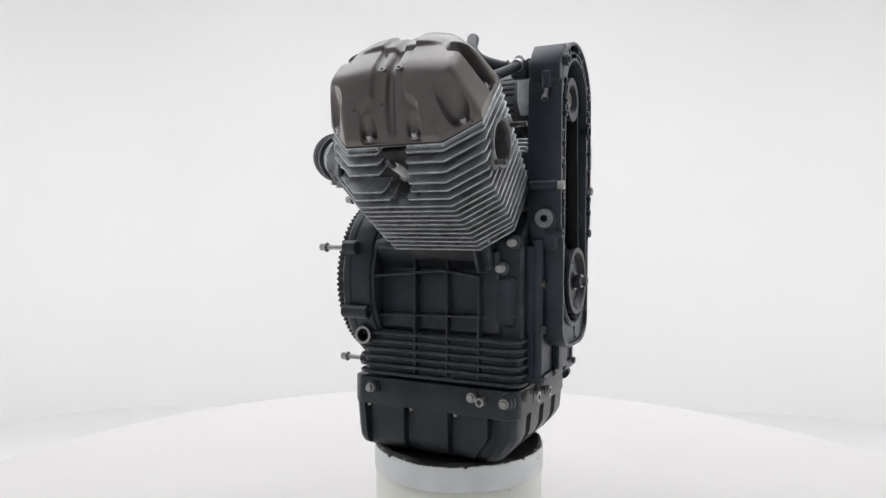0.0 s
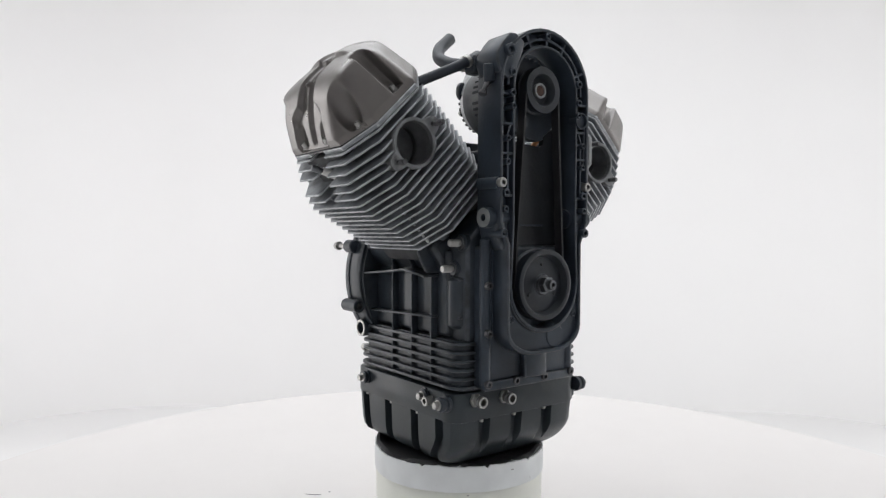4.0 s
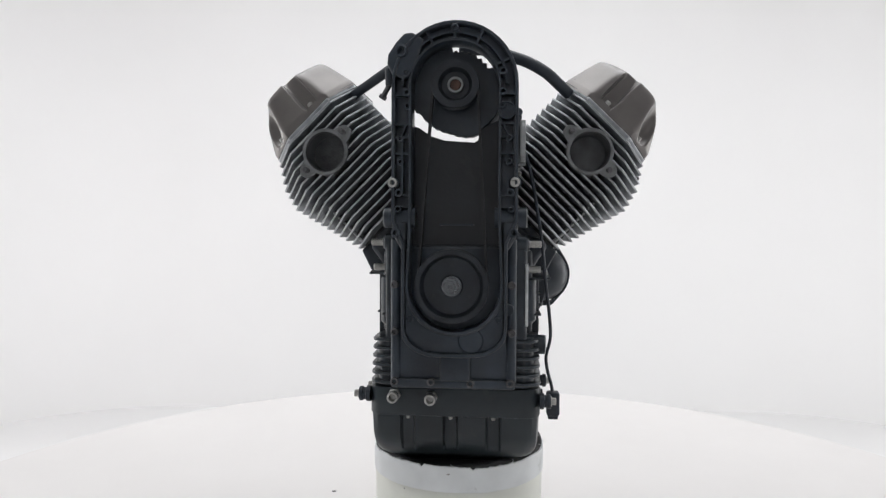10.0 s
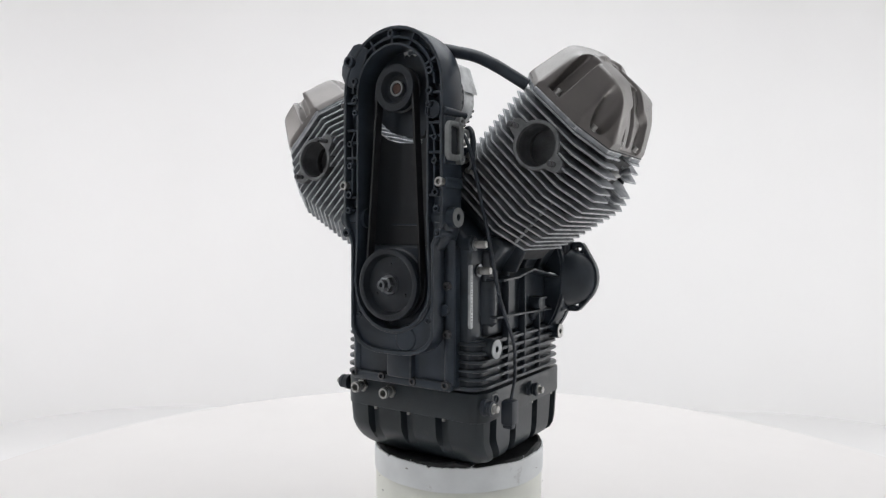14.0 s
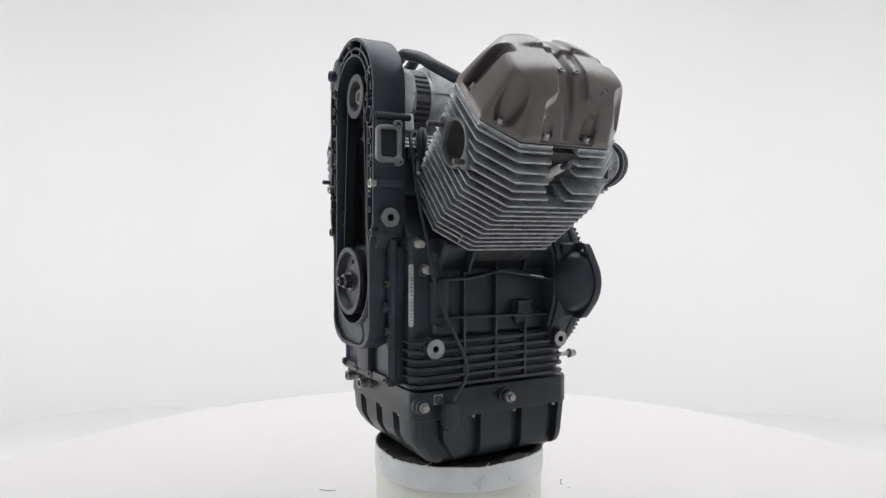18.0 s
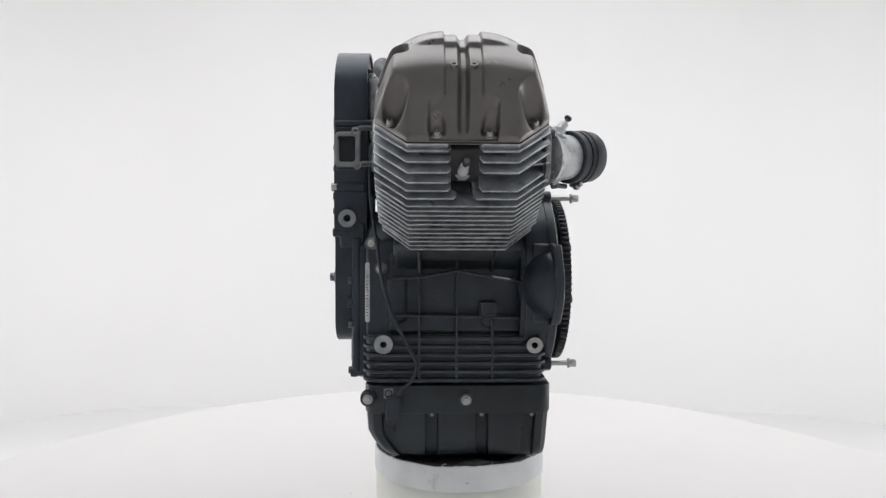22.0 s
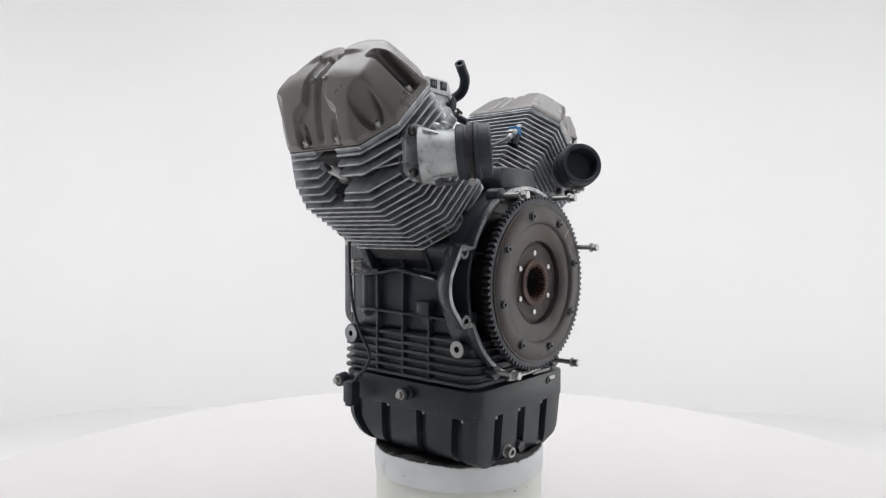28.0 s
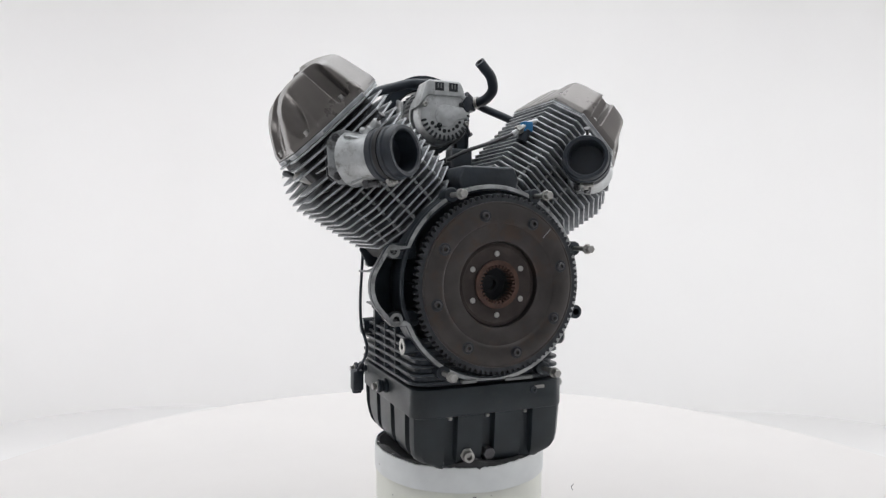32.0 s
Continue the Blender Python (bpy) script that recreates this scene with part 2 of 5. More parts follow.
def table():
    root = tagged(new("turntable"), "large round white turntable with a thin rounded edge", "turntable")
    def put(name, bm, material):
        ob = plain(name, bm, material, True, 30)
        ob.parent = root
        return ob
    put("tabletop", lathe(B(), [(0, 0), (1.012, 0), (1.02, -0.006), (1.02, -0.026), (1.012, -0.032), (0, -0.032)], (0, 0, 0), (0, 0, 1), 160), TABLE)
    put("column", lathe(B(), [(0, -0.032), (0.14, -0.032), (0.14, -0.06), (0.07, -0.07), (0.07, -0.70), (0.34, -0.72), (0.34, -0.75), (0, -0.75)], (0, 0, 0), (0, 0, 1), 48), TABLE)
    return root


def pail():
    """The white plastic pail on which the engine stands, its mouth stuffed with a black pad."""
    root = tagged(new("pail"), "upturned white plastic pail with torn tape under the engine", "pail")
    root.location = (0, 0, 0.0)
    def put(name, bm, material, label=""):
        ob = plain(name, bm, material, True, 40)
        ob.parent = root
        return tagged(ob, label) if label else ob
    top = ZE - 0.3145
    rnd = random.Random(4)
    put("body", lathe(B(), [(0.120, 0.002), (0.127, 0.0), (0.1285, 0.010), (0.1295, top - 0.040), (0.1285, top - 0.038), (0.1275, top - 0.02), (0.10, top - 0.02)], (0, 0, 0), (0, 0, 1), 96), BUCKET)
    # tape round the mouth, with an uneven torn edge
    bm = B()
    n = 200
    rows = []
    ph = [rnd.uniform(0, 6.28) for _ in range(6)]
    for k in range(n):
        a = 2 * math.pi * k / n
        w = sum(math.sin(a * f + p) / f for f, p in zip((3, 7, 13, 23, 41, 67), ph)) * 0.0035
        tear = w + rnd.uniform(-0.0006, 0.0006) - (0.003 if rnd.random() < 0.03 else 0)
        r = 0.1312
        rows.append([bm.verts.new((math.cos(a) * q, math.sin(a) * q, z)) for q, z in
                     ((r - 0.0018, top - 0.036 + w * 0.4), (r, top - 0.036 + w * 0.4), (r + 0.0004, top - 0.018), (r, top - 0.001 + tear), (r - 0.002, top - 0.0005 + tear), (r - 0.0026, top - 0.02))])
    for k in range(n):
        a, b = rows[k], rows[(k + 1) % n]
        for j in range(5):
            bm.faces.new((a[j], b[j], b[j + 1], a[j + 1]))
    put("tape", bm, TAPE, "greyish white torn adhesive tape")
    bm = B()
    rows = []
    for k in range(120):
        a = 2 * math.pi * k / 120
        w = 0.003 * math.sin(a * 5 + 1) + 0.002 * math.sin(a * 11) + rnd.uniform(-0.001, 0.001)
        back = 0.004 * (0.5 + 0.5 * math.sin(a))
        rows.append([bm.verts.new((math.cos(a) * q, math.sin(a) * q, z)) for q, z in ((0.1285, top - 0.02), (0.1285, top - 0.001 + w + back), (0.124, top + 0.001 + w + back), (0.112, top - 0.004), (0.10, top - 0.0045))])
    c = bm.verts.new((0, 0, top - 0.0045))
    for k in range(120):
        a, b = rows[k], rows[(k + 1) % 120]
        for j in range(4):
            bm.faces.new((a[j], b[j], b[j + 1], a[j + 1]))
        bm.faces.new((a[4], b[4], c))
    put("pad", bm, PAD, "crumpled black foam pad")
    # loose fibres at the torn edge
    for k in range(9):
        a, d = 0.35 + k * 0.7 + rnd.uniform(-0.2, 0.2), rnd.choice((-1, 1))
        pts = [(math.cos(a + d * 0.02 * j) * (0.1318 - 0.0007 * j * j), math.sin(a + d * 0.02 * j) * (0.1318 - 0.0007 * j * j), top - 0.002 + (0.0035 * j - 0.0007 * j * j) * rnd.uniform(0.7, 1.5)) for j in range(4)]
        put("fibre", hose(B(), pts, 0.00035, 6, 4), TAPE)
    # grey scuffs stuck to the wall of the pail
    for k in range(7):
        a, z, s = rnd.uniform(0, 6.28), rnd.uniform(top - 0.06, top - 0.006), rnd.uniform(0.001, 0.0024)
        bm = B()
        bmesh.ops.create_icosphere(bm, subdivisions=1, radius=1, matrix=Matrix.Translation((math.cos(a) * 0.1314, math.sin(a) * 0.1314, z)) @ Matrix.Rotation(a, 4, "Z") @ Matrix.Diagonal((0.0004, s * 1.6, s * 0.6, 1)))
        put("scuff", bm, SCUFF)
    return root


def crumb(x, y, s, seed):
    rnd = random.Random(seed)
    bm = B()
    bmesh.ops.create_icosphere(bm, subdivisions=1, radius=s)
    for v in bm.verts:
        v.co = Vector((v.co.x * rnd.uniform(0.6, 1.8), v.co.y * rnd.uniform(0.5, 1.2), max(-0.0, v.co.z * 0.5)))
    ob = plain("paint_flake", bm, SPECK)
    tagged(ob, "small dark flake of dirt on the white table", "debris", "flakes on the table")
    return ob, x, y


def sliver(p0, p1, bend, r):
    """A thin curled strip lying on the table; its place is its middle."""
    a, b = Vector((*p0, 0)), Vector((*p1, 0))
    mid, across = (a + b) / 2, Vector((-(b - a).y, (b - a).x, 0)) * bend
    bm = hose(B(), [a - mid, across, b - mid], r, 8, 5)
    for v in bm.verts:
        v.co.z = v.co.z * 0.6 + r * 0.6
    ob = tagged(plain("paint_sliver", bm, SPECK, True), "thin dark curled sliver on the white table", "debris", "slivers on the table")
    return ob, mid.x, mid.y


studio()
turntable = table()
bucket = pail()
START, RATE = 65.475, -6.9315      # degrees, and degrees a second
FLAKES = []


def at_rest(t, x, y):
    """Where a place seen at t lies in the turntable's own axes."""
    v = Matrix.Rotation(-radians(START + RATE * t), 3, "Z") @ Vector((x, y, 0))
    return v.x, v.y


for k, (t, x, y, s) in enumerate(((23, 0.1836, 0.2312, 0.0035), (6, -0.1897, 0.2329, 0.002), (23, -0.1768, 0.1962, 0.0016))):
    FLAKES.append(crumb(*at_rest(t, x, y), s, k))
for t, p0, p1, bend, r in ((8, (0.256, 0.196), (0.240, 0.170), 0.12, 0.0012), (19, (0.231, 0.233), (0.224, 0.205), -0.06, 0.0008), (32, (0.221, 0.235), (0.214, 0.205), -0.10, 0.0008)):
    FLAKES.append(sliver(at_rest(t, *p0), at_rest(t, *p1), bend, r))

# ---- the engine ----
engine = tagged(new("motorcycle_engine"), "black air-cooled V-twin motorcycle engine with bronze-grey rocker covers", "engine")
CX = 4.0


def plate_loop(lo, hi, fr, bk, r, n=5):
    """Rounded rectangle."""
    pts = []
    for cx, cy, a0 in ((hi - r, bk - r, 0), (lo + r, bk - r, 90), (lo + r, fr + r, 180), (hi - r, fr + r, 270)):
        pts += [(cx + r * math.cos(radians(a0 + 90 * k / n)), cy + r * math.sin(radians(a0 + 90 * k / n))) for k in range(n + 1)]
    return pts


def flat(u, v, h):
    return (u, v, h)


def crankcase():
    prof = [(-93, -202), (101, -202), (101, -2), (60, 40), (-52, 40), (-93, -2)]
    bm = prism(B(), prof, -137, 90, front)
    soften(bm, 5, 3)
    body = part("crankcase", bm, BLACK, engine, "black painted crankcase with ribbed sides")
    vee = [(92, -34), (124, -8), (46, 76), (-38, 76), (-116, -8), (-84, -34)]
    part("cylinder_base", soften(prism(B(), vee, -84, 60, front), 8, 4), BLACK, body)
    part("saddle", soften(prism(B(), [(-36, 60), (44, 60), (52, 84), (44, 103), (-36, 103), (-44, 84)], 20, 112, front), 4, 3), BLACK, body)
    part("valley", soften(block(B(), (-52, -134, 60), (66, -62, 124)), 5, 2), BLACK, body, "black casting in the valley between the cylinders")
    part("valley", soften(block(B(), (36, -126, 110), (72, -104, 128)), 4, 2), BLACK, body)
    # cooling fins above the sump run round the corners
    for k in range(6):
        z = -138 - k * 11.6
        part("fin", soften(prism(B(), plate_loop(-112 - 0.5 * k, 118 + 0.5 * k, -141, 117, 20), z - 2.3, z + 2.3, flat), 1.5, 2, 50), BLACK, body)
    part("fin_core", prism(B(), plate_loop(-105.5, 111.5, -137, 113, 18), -201, -134, flat), BLACK, body)
    for sg, x0 in ((1, 101), (-1, 93)):
        to = side(sg)
        ys = (-62, -10, 40) if sg > 0 else (20, -31, -79)
        part("side_panel", soften(block(B(), (sg * (x0 - 8) if sg > 0 else -x0 - 8, -106, -132), (sg * (x0 + 8) if sg > 0 else -x0 + 8, 86, -14)), 6, 3), BLACK, body)
        # upright ribs
        for k, y in enumerate(ys):
            top = -112 if (sg > 0 and k == 2) else 4
            part("rib", soften(prism(B(), [(y - 1.7, -200), (y + 1.7, -200), (y + 1.7, top), (y - 1.7, top)], x0 - 2, x0 + 18.5, to), 1.2, 2), BLACK, body)
        # bent rib and straight rib
        mid = -10 if sg > 0 else -31
        line = [(-105, -54), (-60, -52), (mid, -43), (90, -60)] if sg > 0 else [(-84, -50), (mid, -43), (40, -50), (92, -55)]
        bm = prism(B(), [(y, z + 1.6) for y, z in line] + [(y, z - 1.6) for y, z in reversed(line)], x0 - 2, x0 + 33, to)
        part("rib", soften(bm, 1.1, 2), BLACK, body, "black rib with a chipped bright edge")
        line = [(-102, -105), (88, -109)] if sg > 0 else [(-84, -105.5), (95, -111)]
        bm = prism(B(), [(y, z + 1.6) for y, z in line] + [(y, z - 1.6) for y, z in reversed(line)], x0 - 2, x0 + 21, to)
        part("rib", soften(bm, 1.1, 2), BLACK, body)
        # lower ends of both ribs towards the timing case
        if sg < 0:
            for z0, z1 in ((-53, -50), (-104, -105.5)):
                bm = prism(B(), [(-128, z0 + 1.6), (-84, z1 + 1.6), (-84, z1 - 1.6), (-128, z0 - 1.6)], x0 - 4, x0 + 6, to)
                part("rib", soften(bm, 1.1, 2), BLACK, body)
        # gussets from the bent rib up to the foot of the cylinder
        for y, out in ((mid - 52, 0), (mid, 15), (mid + 50, 15)):
            bm = prism(B(), [(x0 - 6, -46), (x0 + 30 - out, -45), (x0 + 44 - out, -17), (x0 + 34 - out, -8), (x0 + 14, 2), (x0 - 6, 4)], y - 2.2, y + 2.2, lambda u, v, h, q=sg: (q * u, h, v))
            part("gusset", soften(bm, 2.0, 3), BLACK, body)
        part("shoulder", soften(prism(B(), [(x0 - 6, -46), (x0 + 7, -45), (x0 + 15, -30), (x0 + 30, -10), (x0 + 20, 2), (x0 - 6, 6)], -98, 84, lambda u, v, h, q=sg: (q * u, h, v)), 7, 4), BLACK, body)
    # scrape of bare metal on the bent rib
    bm = prism(B(), [(38, -49.2), (62, -53), (62, -54.4), (38, -50.8)], 133.2, 134.4, side(1))
    part("scrape", bm, ALU, body, "bare bright scrape")
    # upright tube behind the timing case
    part("web", rod(B(), (97, -92, -122), (97, -92, -48), 18, seg=36, ch=9), BLACK, body)
    part("web", rod(B(), (-86, -112, -120), (-86, -112, -50), 17, seg=36, ch=5), BLACK, body)
    # oil filler boss
    bm = rod(B(), (100, 34, -106), (116, 34, -116), 11, 9.5, 24, 2)
    part("plug_base", bm, BLACK, body)
    bm = soften(block(B(), (100, 23, -106), (126, 46, -86)), 3, 2)
    block(bm, (112, 21.5, -90), (127.5, 47.5, -87))
    block(bm, (112, 21.5, -104), (127.5, 47.5, -102))
    part("plug", bm, BLACK, body, "black plastic sensor plug")
    # threaded bosses with bright faces
    for x, y, z, ro, ri, m in ((126, -111, -145, 13.4, 4.5, STAINED), (127, 98, -146, 11.5, 4.5, STEEL)):
        part("boss", pipe(B(), (98, y, z), (x, y, z), ro, ri), BLACK, body)
        part("washer", lathe(B(), [(ri, 0), (ro - 0.4, 0), (ro - 0.4, 1.4), (ri, 1.4)], (x, y, z), (1, 0, 0), 28, True), m, body, "bare machined boss face")
    part("boss", pipe(B(), (-95, 102, -142), (-118, 102, -142), 13.5, 9.5), BLACK, body)
    part("washer", lathe(B(), [(9.6, 0), (13, 0), (13, 1.6), (9.6, 1.6)], (-118, 102, -142), (-1, 0, 0), 28, True), STEEL, body, "bare machined boss face")
    # short studs with washers under the timing case
    for sg, x, pts in ((1, 105, ((-128, -6), (-116, -41))), (-1, 99, ((-125, -4), (-109, -39)))):
        for y, z in pts:
            part("boss", rod(B(), (sg * (x - 30), y, z), (sg * (x - 4), y, z), 12, seg=22, ch=1.5), BLACK, body)
            part("washer", lathe(B(), [(4, 0), (8.6, 0), (9, 0.5), (9, 2), (8.4, 2.5), (4, 2.5)], (sg * (x - 4), y, z), (sg, 0, 0), 20, True), NUT, body)
            bm = B()
            rod(bm, (sg * (x - 8), y, z), (sg * (x + 15), y, z), 4.8, seg=14, ch=0.8)
            for k in range(8):
                lathe(bm, [(4.7, -0.5), (5.3, 0), (4.7, 0.5)], (sg * (x + 2 + k * 1.6), y, z), (sg, 0, 0), 14)
            part("stud", bm, STEEL, body, "zinc plated threaded stud")
    # stamped plate
    bm = prism(B(), [(-135 + 3.4 * math.cos(a), (-36 if math.sin(a) > 0 else -114) + 3.4 * math.sin(a)) for a in [2 * math.pi * (k + 0.5) / 20 for k in range(20)]], 98, 102.2, side(1))
    pl = part("number_plate", soften(bm, 0.6, 1), ALU, engine, "worn grey stamped plate with unreadable marks")
    rnd = random.Random(8)
    bm = B()
    z = -50
    while z > -108:
        w = rnd.uniform(1.6, 4.2)
        block(bm, (102.1, -136.6 + rnd.uniform(-0.4, 0.6), z - w), (102.5, -133.6 + rnd.uniform(-0.4, 0.4), z - w + rnd.uniform(0.8, 1.4)))
        z -= w + 1.0
    part("stamp", bm, DARKSTEEL, pl)
    return body


def sump():
    root = part("sump", soften(prism(B(), plate_loop(-116, 120, -138, 124, 22), -243, -203, flat), 2.5, 2, 50), SUMP, engine, "black oil sump with bolt slots and a chamfered foot")
    # pan with upright slots for the long bolts, running out in the chamfered foot
    bm = B()
    cuts = {"f": (-62, -3, 56), "r": (-104, -44, 26, 97), "b": (64, 7, -53), "l": (97, 26, -44, -104)}
    def level(z, lo, hi, fr, bk, r, d, df=None):
        w, pts = 7.5, []
        df = d if df is None else df
        def corner(cx, cy, a0):
            return [(cx + r * math.cos(radians(a0 + 30 * k)), cy + r * math.sin(radians(a0 + 30 * k))) for k in range(4)]
        pts += corner(lo + r, fr + r, 180)
        for c in cuts["f"]:
            pts += [(c - w - 3, fr), (c - w, fr + df), (c + w, fr + df), (c + w + 3, fr)]
        pts += corner(hi - r, fr + r, 270)
        for c in cuts["r"]:
            c = min(max(c, fr + r + 10), bk - r - 10)
            pts += [(hi, c - w - 2), (hi - d, c - w), (hi - d, c + w), (hi, c + w + 2)]
        pts += corner(hi - r, bk - r, 0)
        for c in cuts["b"]:
            pts += [(c + w + 2, bk), (c + w, bk - d), (c - w, bk - d), (c - w - 2, bk)]
        pts += corner(lo + r, bk - r, 90)
        for c in cuts["l"]:
            c = min(max(c, fr + r + 10), bk - r - 10)
            pts += [(lo, c + w + 2), (lo + d, c + w), (lo + d, c - w), (lo, c - w - 2)]
        return [bm.verts.new((x, y, z)) for x, y in pts]
    ls = [level(-240, -114.5, 118.5, -136.5, 122.5, 20, 11), level(-270, -113.5, 117.5, -134, 120, 20, 11), level(-280, -113, 117, -129, 119.4, 20, 11, 8), level(-286, -112.5, 116.5, -124.5, 119, 20, 11, 4), level(-295, -110.5, 114.5, -117, 118, 19, 10, 0.6),
          level(-302, -106, 110, -110, 117, 18, 8, 0.4), level(-306, -100, 104, -105, 116, 16, 5, 0.4), level(-309, -91, 95, -100, 115, 14, 2, 0.3), level(-312, -83, 87, -94, 114, 12, 0.5, 0.2), level(-319, -74, 78, -82, 108, 9, 0.1)]
    n = len(ls[0])
    for a, b in zip(ls, ls[1:]):
        for k in range(n):
            bm.faces.new((a[k], a[(k + 1) % n], b[(k + 1) % n], b[k]))
    bm.faces.new(ls[0])
    bm.faces.new(ls[-1])
    part("pan", bm, SUMP, root, angle=28)
    # bolt heads deep in the slots
    for x in (-62, -3, 56):
        part("bolt", cap_bolt(B(), (x, -130, -244), (0, 0, -1), 3, 4), STEEL, root)
    for y in (-44, 26, 97):
        part("bolt", cap_bolt(B(), (112, y, -244), (0, 0, -1), 3, 4), STEEL, root)
        part("bolt", cap_bolt(B(), (-108, y, -244), (0, 0, -1), 3, 4), STEEL, root)
    for x in (-53, 7, 64):
        part("bolt", cap_bolt(B(), (x, 116, -245), (0, 0, -1), 3, 4), STEEL, root)
    # plugs and side bolts on ribbed rubber collars
    for x, y, z, sg, big in ((139, -132, -219, 1, 1), (141, 3, -220, 1, 0), (-128, 85, -217, -1, 0), (-124, -74, -215, -1, 0), (-137, -125, -216, -1, 1)):
        x0 = 119 if sg > 0 else 115
        bm = B()
        n = abs(x) - x0
        lathe(bm, [(0, 0), (11, 0), (11, n * 0.25), (8.5, n * 0.3), (8.5, n * 0.45), (10, n * 0.5), (10, n * 0.7), (8, n * 0.75), (0, n * 0.75)], (sg * x0, y, z), (sg, 0, 0), 20)
        part("collar", bm, RUBBER if big else BLACK, root)
        bm = hex_bolt(B(), (sg * (x0 + n * 0.72), y, z), (sg, 0, 0), 5.2, 6, 7)
        part("bolt", bm, STEEL, root)
    part("fitting", pipe(B(), (-116, -88, -219), (-128, -88, -219), 6.5, 3.5), STEEL, root)
    part("fitting", soften(block(B(), (117, -111, -221), (121.5, -97, -207)), 1.5, 2), PLATE, root)
    part("fitting", pipe(B(), (119, -104, -214), (124, -104, -214), 5.6, 4), BLACK, root)
    # two threaded oil line fittings in front
    for x, z in ((-80, -214), (-29, -216)):
        bm = hexa(B(), (x, -136, z), (x, -143, z), 9.5)
        pipe(bm, (x, -142, z), (x, -157, z), 7.6, 4.8)
        part("fitting", bm, STEEL, root, "bright hollow oil line fitting")
        part("collar", lathe(B(), [(7.6, 0), (8.6, 0.8), (7.6, 1.6)], (x, -150, z), (0, -1, 0), 20), DARKSTEEL, root)
    # drain plug and sensor at the rear foot
    bm = hexa(B(), (38, 112, -299), (40, 121, -299), 10)
    pipe(bm, (39, 119, -299), (40, 129, -300), 7.5, 4)
    part("drain_plug", bm, STEEL, root, "bright hollow drain fitting")
    part("drain_plug", hexa(B(), (6, 108, -300), (6, 122, -301), 9), DARKSTEEL, root, "dark hexagon drain plug")
    part("label", soften(block(B(), (-80, 123, -214), (-64, 125.4, -209)), 0.5, 1), STEEL, root)
    part("bolt", cap_bolt(B(), (-62, 122, -215), (0, 1, 0), 5.5, 4), BLACK, root)
    return root


